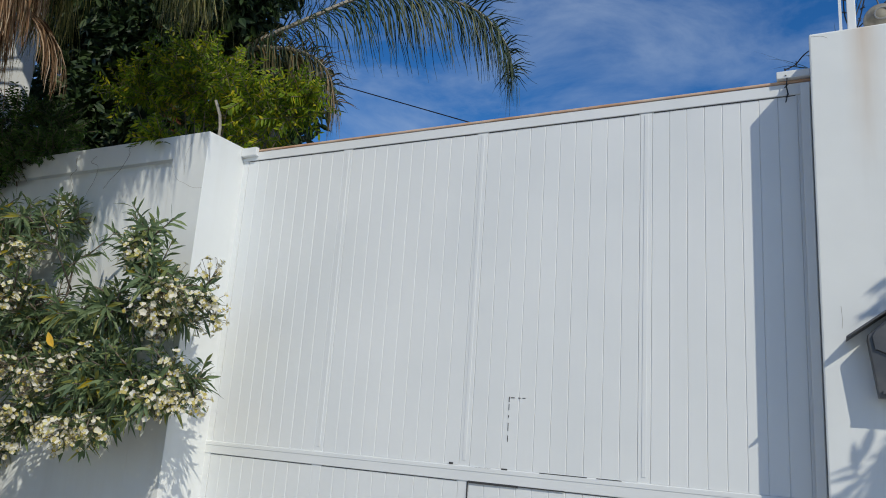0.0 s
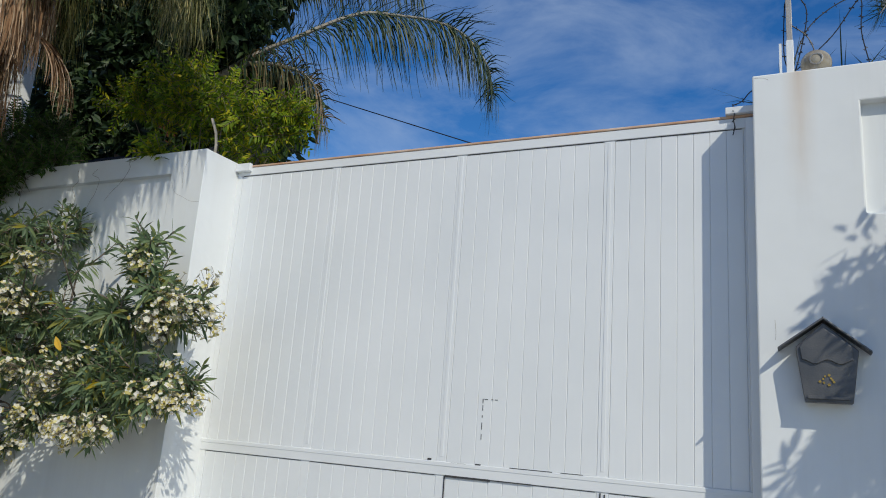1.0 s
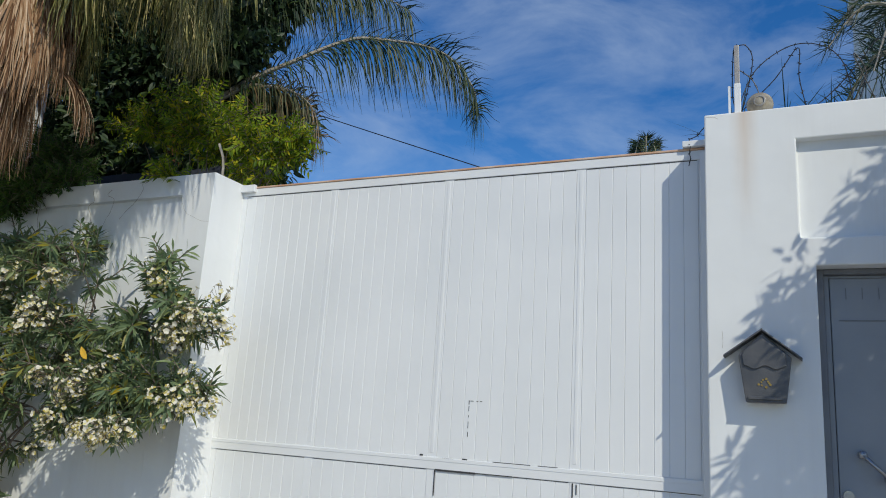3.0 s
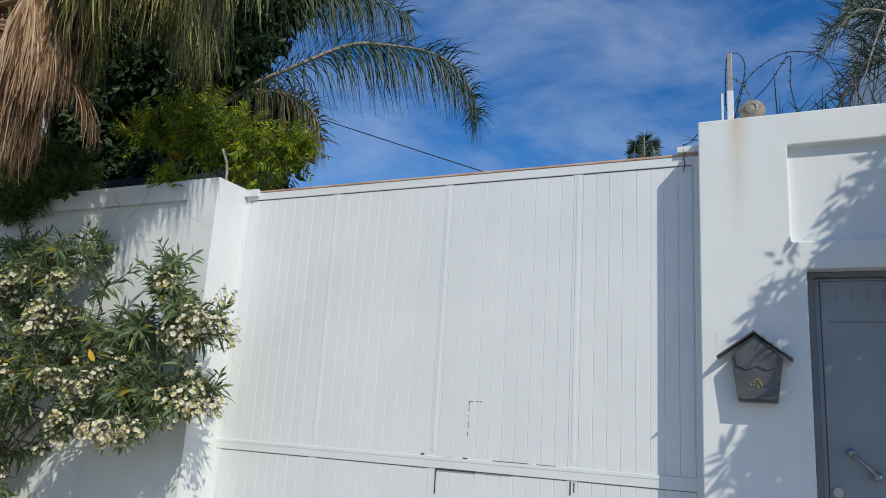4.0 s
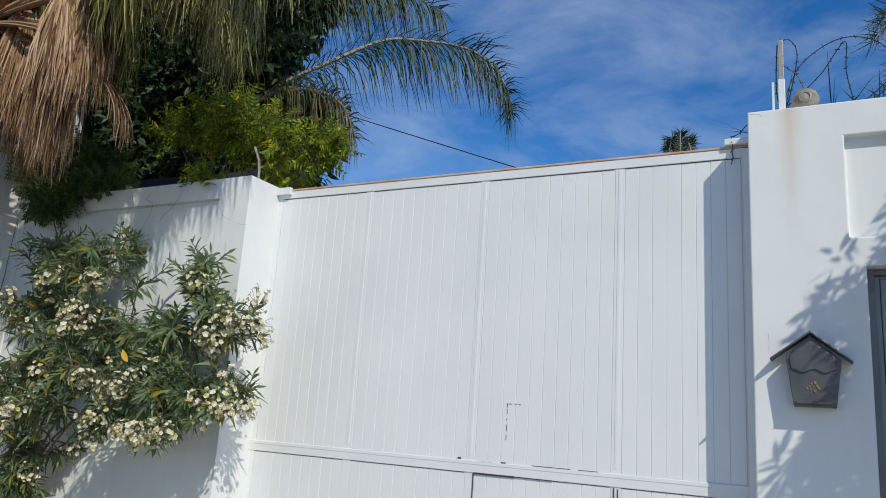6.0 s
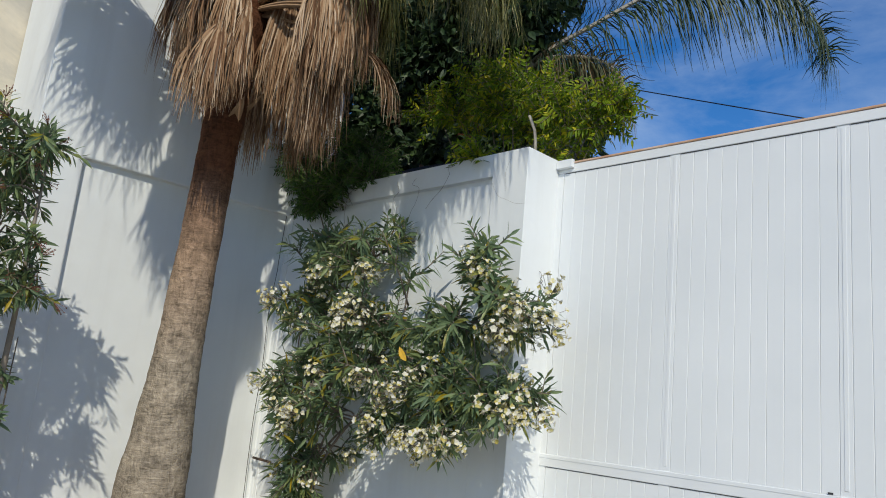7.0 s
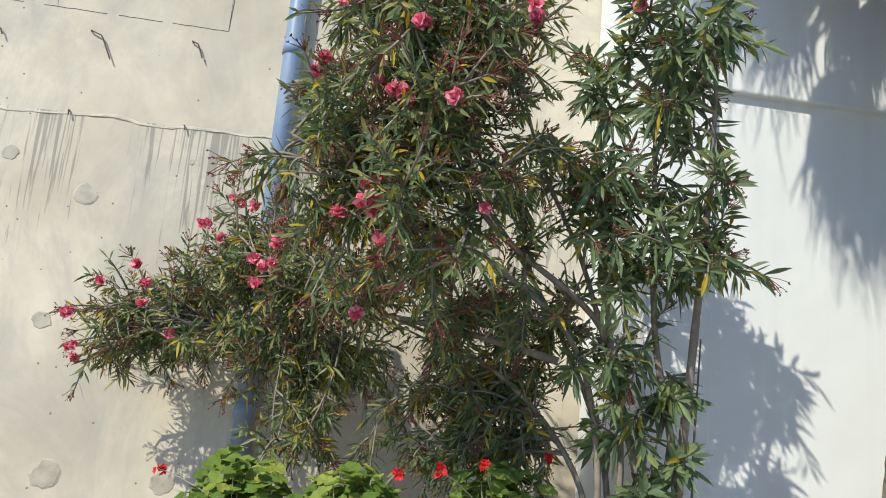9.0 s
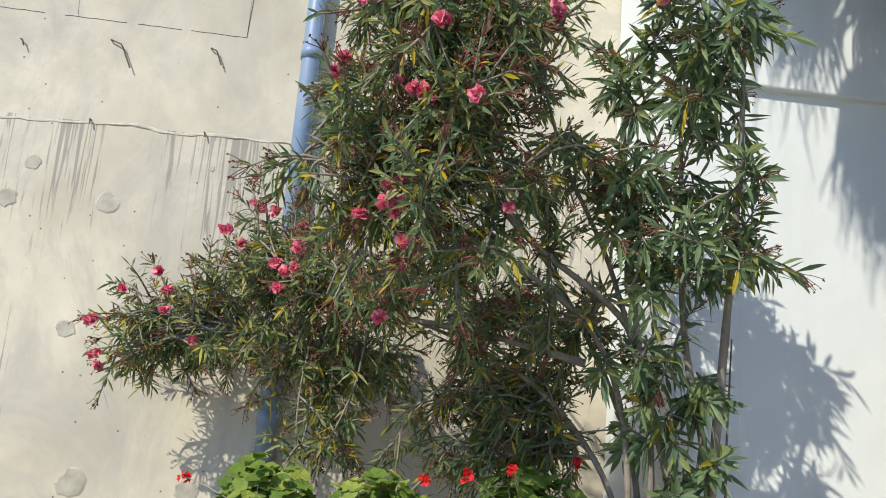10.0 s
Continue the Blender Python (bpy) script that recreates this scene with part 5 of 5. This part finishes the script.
    bunch(C, (-4.45, 2.5, 3.92), (0.22, 0.12, 0.14), 7, (0.1, 0.2, -1), 1.0, 0.42, **dry)
    bunch(C, (-4.78, 2.32, 4.2), (0.12, 0.1, 0.08), 5, (0.05, 0.05, -1), 1.1, 0.42, **dry)
    bunch(C, (-4.25, 2.5, 4.3), (0.15, 0.15, 0.1), 5, (0.2, 0.2, -1), 1.0, 0.42, **dry)
    bunch(C, (-4.12, 2.46, 3.55), (0.03, 0.03, 0.03), 1, (0.6, 0.3, -0.6), 0.7, 0.16, **dry)
    # living leaves whose segments hang in curtains
    C = (-5.03, 2.1, 4.6)
    live = dict(mat=M_FAN, count=105, width=0.0185)
    bunch(C, (-4.45, 3.3, 4.92), (0.35, 0.6, 0.2), 8, (0.4, 0.38, -0.25), 1.15, 0.9, droop=1.25, **live)
    bunch(C, (-3.50, 3.0, 4.66), (0.28, 0.22, 0.12), 4, (0.35, 0.15, -0.4), 1.05, 0.8, droop=1.25, **live)
    bunch(C, (-3.25, 2.35, 4.66), (0.4, 0.25, 0.12), 7, (0.4, 0.05, -0.35), 0.98, 0.7, droop=1.2, **live)
    bunch(C, (-2.9, 2.4, 4.85), (0.3, 0.2, 0.12), 4, (0.4, 0.05, -0.45), 1.0, 0.6, droop=1.2, **live)
    bunch(C, (-5.3, 3.0, 4.7), (0.3, 0.25, 0.12), 6, (0.1, 0.3, -0.6), 1.2, 0.7, droop=1.3, **live)
    bunch(C, (-4.6, 2.75, 4.6), (0.2, 0.15, 0.12), 5, (0.2, 0.2, -0.7), 1.2, 0.6, droop=1.3, **live)
    bunch(C, (-4.45, 0.95, 4.75), (0.15, 0.12, 0.1), 4, (0.2, -0.3, -0.6), 1.15, 0.45, droop=1.3, **live)
    bunch(C, (-5.2, 1.1, 4.7), (0.38, 0.3, 0.15), 6, (-0.15, -0.75, 0.0), 1.05, 1.05, droop=0.95, **live)
    bunch(C, (-3.95, 2.35, 4.66), (0.2, 0.25, 0.14), 5, (0.4, 0.05, -0.35), 1.02, 0.85, droop=1.25, **live)
    for k in range(13):
        a = 0.3 + k * 0.35
        d = Vector((math.cos(a), math.sin(a), 0))
        up = 0.35 + 0.35 * (k % 3)
        h = Vector(C) + d * (0.95 - 0.2 * (k % 3)) + Vector((0, 0, up))
        frond(C, h, d * 0.8 + Vector((0, 0, 0.12 + 0.4 * (k % 3))), 1.1, 1.0, seed=90 + k, droop=0.9, **live)
    return top


fan_palm()


def feather_frond(geo, rachis, length, r, m_leaf=0, m_stem=1, count=70, start=0.12, hang=0.88, width=0.0145):
    """A feather-palm frond: an arching rachis with two rows of narrow drooping leaflets."""
    path = smooth_path(rachis, 12)
    n = len(path)
    geo.tube(path, [0.03 * (1 - 0.85 * i / (n - 1)) for i in range(n)], 6, m_stem)
    for k in range(count):
        t = start + (1 - start) * (k + r.uniform(0, 0.8)) / count
        f = min(t, 0.999) * (n - 1)
        i = int(f)
        p = path[i].lerp(path[i + 1], f - i)
        d = (path[i + 1] - path[i]).normalized()
        side = d.cross(Vector((0, 0, 1))).normalized()
        for s in (-1, 1):
            # one leaflet in three stands up along the rachis before it bends, the others fall at once
            rising = r.random() < 0.36
            L = length * (0.5 + 1.0 * math.sin(math.pi * min(0.95, 0.12 + 0.8 * t))) * r.uniform(0.7, 1.1) * (0.5 if rising else 0.72)
            lift = r.uniform(0.6, 1.2) if rising else r.uniform(-0.5, 0.3)
            dd = (side * s * r.uniform(0.4, 0.9) + d * r.uniform(0.45, 0.9) + Vector((0, 0, lift))).normalized()
            h = hang * (0.5 if rising else r.uniform(0.8, 1.05))
            pts, ws = [p], [width * 0.6]
            q = p.copy()
            for j in range(1, 6):
                u = j / 5
                w = min(1.0, 1.7 * u)
                e = (dd * (1 - min(0.97, h * w)) + Vector((0, 0, -1)) * (h * w * 1.15) + d * 0.10 + rand_dir(r) * 0.12).normalized()
                q = q + e * (L / 5)
                pts.append(q.copy())
                ws.append(width * (1 - 0.85 * u ** 1.5))
            geo.ribbon(pts, ws, (d + rand_dir(r) * 0.3).normalized(), m_leaf)


def feather_palm():
    top = thing("feather_palm", (-5.6, 4.9, 0.0), "feather palm with long arching fronds behind the wall", "palm tree")
    g = Geo()
    g.tube([(-5.6, 4.9, 0.0), (-5.55, 4.9, 1.5), (-5.4, 4.9, 3.0), (-5.25, 4.9, 4.0), (-5.2, 4.9, 4.6)], [0.16, 0.14, 0.13, 0.13, 0.08], 14)
    under(part("trunk", g, M_TRUNK, smooth=True), top)
    arcs = [([(-5.2, 4.9, 4.2), (-4.49, 4.95, 4.59), (-3.91, 5.1, 4.86), (-3.38, 5.35, 5.16), (-3.04, 5.6, 5.23), (-2.63, 5.85, 5.2), (-2.37, 6.0, 5.05), (-2.17, 6.1, 4.74), (-2.13, 6.15, 4.45)], 0.80, M_QUEEN, 260),
            ([(-5.2, 4.9, 4.2), (-4.48, 4.95, 4.54), (-4.17, 5.0, 4.55), (-3.87, 5.1, 4.49), (-3.66, 5.2, 4.31), (-3.6, 5.3, 4.02)], 0.72, M_QUEEN_DRY, 150),
            ([(-5.2, 4.9, 4.4), (-4.85, 4.95, 5.25), (-4.45, 5.2, 5.8), (-4.04, 5.5, 6.08), (-3.6, 5.8, 6.15), (-3.1, 6.1, 5.9)], 0.9, M_QUEEN, 240),
            ([(-5.2, 4.9, 4.4), (-4.9, 4.7, 5.3), (-4.55, 4.6, 5.75), (-4.1, 4.5, 5.85), (-3.75, 4.45, 5.6)], 0.85, M_QUEEN, 210),
            ([(-5.2, 4.9, 4.4), (-5.3, 5.2, 5.4), (-5.2, 5.7, 6.2), (-4.9, 6.3, 6.7), (-4.4, 6.9, 6.8)], 0.7, M_QUEEN, 160),
            ([(-5.2, 4.9, 4.4), (-5.7, 5.1, 5.3), (-6.3, 5.3, 5.8), (-7.0, 5.5, 5.9), (-7.6, 5.6, 5.5)], 0.6, M_QUEEN, 65)]
    for k, (pts, L, mat, c) in enumerate(arcs):
        g = Geo()
        feather_frond(g, pts, L, random.Random(60 + k), 0, 1, c)
        under(part("frond", g, [mat, M_TWIG]), top)


feather_palm()


def leafy(name, base, clumps, label, mat, seed, leaf_len, leaf_w, per, category="shrub", trunk=True, bark=None, compound=False, droop=0.2, trunk_r=0.05):
    """A shrub or tree: limbs to each clump, twigs, and many small leaves with gaps between the clumps."""
    r = random.Random(seed)
    top = thing(name, base, label, category)
    wood, leaves = Geo(), Geo()
    base = Vector(base)
    hub = base + Vector((0, 0, 0.0))
    heart = sum((Vector(c) for c, *_ in clumps), Vector()) / len(clumps)
    fork = base.lerp(heart, 0.55)
    if trunk:
        wood.tube(smooth_path([hub, base.lerp(fork, 0.5) + Vector((r.uniform(-0.05, 0.05), r.uniform(-0.05, 0.05), 0)), fork], 5), [trunk_r * (1 - 0.04 * i) for i in range(11)], 8)
    for c, rad in clumps:
        c, rad = Vector(c), Vector(rad)
        if trunk:
            wood.tube(bend(fork, c, 0.08, 5), [trunk_r * 0.5 * (1 - 0.15 * i) for i in range(6)], 5)
        for _ in range(per(rad) if callable(per) else per):
            d = rand_dir(r)
            q = c + Vector((d.x * rad.x, d.y * rad.y, d.z * rad.z)) * (r.random() ** 0.45)
            if compound:
                ax = (d + rand_dir(r) * 0.6 + Vector((0, 0, 0.2))).normalized()
                L = leaf_len * r.uniform(2.5, 4.5)
                wood.tube([tuple(q - ax * L * 0.4), tuple(q + ax * L * 0.6)], 0.0025, 3, cap=False)
                e1 = ax.orthogonal().normalized()
                e2 = ax.cross(e1)
                turn = r.uniform(0, 6.28)
                sv = e1 * math.cos(turn) + e2 * math.sin(turn)
                for k in range(7):
                    p = q + ax * L * (k / 7 - 0.25)
                    for s in (-1, 1):
                        leaves.leaf(p, sv * s + ax * 0.7 + rand_dir(r) * 0.2, ax.cross(sv), leaf_len * r.uniform(0.7, 1.2), leaf_w * r.uniform(0.8, 1.2), droop=droop, profile=(1.0, 0.75))
            else:
                for _ in range(3):
                    al = (d * 0.7 + rand_dir(r)).normalized()
                    leaves.leaf(q + rand_dir(r) * leaf_len * 0.6, al, rand_dir(r, 0.7), leaf_len * r.uniform(0.7, 1.25), leaf_w * r.uniform(0.8, 1.2), droop=droop, profile=(0.8, 1.0, 0.6))
    under(part("twig_work", wood, bark or M_BARK, smooth=True, kind="stuff"), top)
    under(part("leaves", leaves, mat, kind="stuff"), top)
    return top


# yellow-green shrub that leans over the wall end
S = [((-4.70, 3.85, 3.72), (0.22, 0.18, 0.14)), ((-4.35, 3.85, 3.62), (0.25, 0.2, 0.14)), ((-4.05, 3.8, 3.82), (0.26, 0.2, 0.12)), ((-3.75, 3.8, 3.74), (0.25, 0.2, 0.14)), ((-3.85, 3.8, 3.5), (0.3, 0.22, 0.14)),
     ((-3.45, 3.8, 3.58), (0.25, 0.2, 0.15)), ((-3.3, 3.9, 3.38), (0.25, 0.2, 0.16)), ((-3.05, 3.95, 3.28), (0.18, 0.18, 0.14)), ((-3.35, 4.0, 3.12), (0.2, 0.16, 0.15)), ((-2.9, 4.0, 3.42), (0.16, 0.15, 0.10)), ((-3.7, 4.0, 3.4), (0.2, 0.14, 0.12)), ((-3.8, 3.5, 3.0), (0.10, 0.08, 0.03))]
leafy("leaning_shrub", (-3.85, 4.15, 0.0), S, "bright yellow-green shrub leaning over the wall", M_SHRUB, 31, 0.062, 0.019, 46, compound=True, trunk_r=0.022)
# cut pale stub among its leaves
g = Geo()
g.tube([(-3.31, 3.6, 2.94), (-3.312, 3.6, 3.06), (-3.32, 3.59, 3.15), (-3.37, 3.58, 3.27)], [0.012, 0.011, 0.011, 0.012], 8)
tagged(part("cut_branch", g, M_TWIG, label="pale cut branch stub above the wall", smooth=True), category="branch")
# fine-leaved climber hanging over the corner
F = [((-5.75, 3.45, 3.05), (0.35, 0.22, 0.22)), ((-5.35, 3.42, 2.98), (0.3, 0.2, 0.16)), ((-5.95, 3.35, 3.3), (0.2, 0.2, 0.25)), ((-5.05, 3.5, 3.05), (0.25, 0.2, 0.12)), ((-5.6, 3.5, 3.35), (0.35, 0.2, 0.22)), ((-5.55, 3.3, 2.82), (0.22, 0.1, 0.12)), ((-5.2, 3.6, 3.3), (0.3, 0.2, 0.2))]
leafy("hanging_climber", (-5.5, 4.1, 0.0), F, "fine-leaved dark green climber spilling over the wall", M_FERN, 32, 0.045, 0.015, 120, compound=True, trunk_r=0.03)
# dark tree filling the space behind the wall
D = [((-7.6 + 0.62 * (k % 6) + r.uniform(-0.15, 0.15), 5.0 + r.uniform(-0.2, 0.5), 3.2 + 0.6 * (k // 6) + r.uniform(-0.15, 0.15)), (0.55, 0.45, 0.45)) for k in range(36)]
D = [d for d in D if d[0][0] < -4.35]
leafy("shade_tree", (-6.0, 5.2, 0.0), D, "dense dark green tree in shade behind the wall", M_DARKLEAF, 33, 0.14, 0.06, 330, category="tree", trunk_r=0.12)
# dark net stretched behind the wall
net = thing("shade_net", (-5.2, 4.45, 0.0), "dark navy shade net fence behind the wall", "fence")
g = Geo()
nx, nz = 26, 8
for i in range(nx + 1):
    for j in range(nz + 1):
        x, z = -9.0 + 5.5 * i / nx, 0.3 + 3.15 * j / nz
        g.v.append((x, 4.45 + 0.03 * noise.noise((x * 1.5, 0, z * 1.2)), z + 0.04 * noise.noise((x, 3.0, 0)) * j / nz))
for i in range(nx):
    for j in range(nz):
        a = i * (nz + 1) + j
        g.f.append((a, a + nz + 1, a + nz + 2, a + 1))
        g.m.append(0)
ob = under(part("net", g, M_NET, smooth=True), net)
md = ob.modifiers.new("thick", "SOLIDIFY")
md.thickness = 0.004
for x in (-8.9, -7.2, -5.5, -3.6):
    g = Geo()
    g.tube([(x, 4.49, 0.0), (x, 4.49, 3.5)], 0.025, 8)
    under(part("net_post", g, M_STEEL), net)


# feather palm beyond the door wall, and a far small one
def small_palm(name, at, height, arcs, label, L, count, width=0.022, hang=0.35):
    top = thing(name, at, label, "palm tree")
    at = Vector(at)
    g = Geo()
    g.tube([tuple(at), tuple(at + Vector((0, 0, height)))], [0.14, 0.10], 10)
    under(part("trunk", g, M_TRUNK, smooth=True), top)
    crown = at + Vector((0, 0, height - 0.05))
    for k, (dx, dy, rise, fall, reach) in enumerate(arcs):
        d = Vector((dx, dy, 0)).normalized() * reach
        pts = [crown, crown + d * 0.35 + Vector((0, 0, rise * 0.75)), crown + d * 0.7 + Vector((0, 0, rise)), crown + d + Vector((0, 0, fall))]
        g = Geo()
        feather_frond(g, pts, L, random.Random(300 + k), 0, 1, count, 0.2, hang, width)
        under(part("frond", g, [M_QUEEN, M_TWIG]), top)


small_palm("garden_palm", (2.35, 5.6, 0.0), 4.2, [(-1, -0.3, 0.5, 0.1, 1.1), (-1, 0.2, 0.8, 0.5, 1.0), (-0.8, -0.8, 0.3, -0.35, 1.1), (-0.3, -1, 0.5, 0.0, 1.1), (-1, -0.1, 0.1, -0.5, 1.0), (0.6, -0.6, 0.6, 0.1, 1.1),
    (1, 0.2, 0.5, 0.1, 1.1), (0, 1, 0.6, 0.1, 1.1), (-0.5, 0.6, 0.9, 0.7, 1.0), (-0.9, 0.6, 0.3, -0.3, 1.1)], "feather palm rising behind the white wall", 0.50, 64, 0.013, 0.2)
small_palm("distant_palm", (-2.72, 20.0, 0.0), 9.0, [(math.cos(a), math.sin(a), 0.35 + 0.15 * math.sin(3 * a), -0.25, 0.5) for a in [0.7 * k for k in range(9)]], "small distant palm above the gate", 0.36, 60, 0.03, 0.2)

# corner of a white house beyond the palm
g = Geo()
g.box(1.97, 6.0, 7.0, 11.0, 0.0, 7.5)
house = thing("house", (4.0, 9.0, 0.0), "plain white rendered house beyond the wall", "house")
under(part("house_wall", g, M_WALL, bevel=0.01), house)
g = Geo()
g.box(1.9, 6.1, 6.9, 11.1, 7.501, 7.65)
under(part("roof_slab", g, M_WALL, bevel=0.01), house)

# low spiky plants behind the wall top
g = Geo()
r = random.Random(8)
for c in ((0.98, 4.15, 3.12), (1.25, 4.2, 3.1), (1.42, 4.2, 3.12), (0.66, 4.1, 3.0), (1.6, 4.2, 3.1)):
    for _ in range(26):
        d = rand_dir(r, 0.9)
        d.z = abs(d.z)
        g.leaf(Vector(c), d, rand_dir(r), r.uniform(0.3, 0.58), 0.008, droop=r.uniform(0.0, 0.5))
yucca = thing("grassy_plant", (1.1, 4.2, 0.0), "tuft of narrow green leaves behind the wall", "plant")
under(part("leaves", g, M_QUEEN, kind="stuff"), yucca)
g = Geo()
for c in ((0.98, 4.15, 3.14), (1.25, 4.2, 3.12), (1.42, 4.2, 3.14), (0.66, 4.1, 3.02), (1.6, 4.2, 3.12)):
    g.tube([(c[0], c[1], 0.0), c], 0.03, 7)
under(part("stems", g, M_BARK), yucca)

# unseen street tree; clumps stand sunward of the door wall's broken shade
T = []
for x, z, q in ((1.5, 2.5, 0.17), (1.72, 2.72, 0.2), (1.4, 2.28, 0.15), (1.75, 2.35, 0.3), (1.3, 2.1, 0.1), (1.0, 2.0, 0.09), (0.98, 1.82, 0.12), (1.12, 1.7, 0.16), (0.9, 1.68, 0.07), (1.06, 1.45, 0.12), (1.35, 1.5, 0.24), (1.65, 1.45, 0.32), (1.8, 1.9, 0.3),
                (1.02, 1.15, 0.13), (0.84, 1.08, 0.10), (0.7, 0.94, 0.08), (0.8, 0.86, 0.09), (1.0, 0.9, 0.14), (1.3, 0.95, 0.24), (1.65, 0.9, 0.32), (1.4, 0.45, 0.3), (2.1, 1.3, 0.4), (2.1, 2.2, 0.35), (0.97, 1.3, 0.09), (1.08, 1.3, 0.12), (0.92, 1.2, 0.09), (1.45, 1.85, 0.25), (1.5, 1.2, 0.25), (1.06, 0.75, 0.12)):
    T.append(((x + 1.15 * 0.95, 3.552 - 0.95, z + 1.3 * 0.95), (q, q * 0.8, q)))
leafy("street_tree", (2.95, 2.2, 0.0), T, "out-of-view leafy street tree shading the door wall", M_OLE, 41, 0.125, 0.03, lambda q: int(10 + 1500 * q.x * q.z), category="tree", trunk_r=0.07)
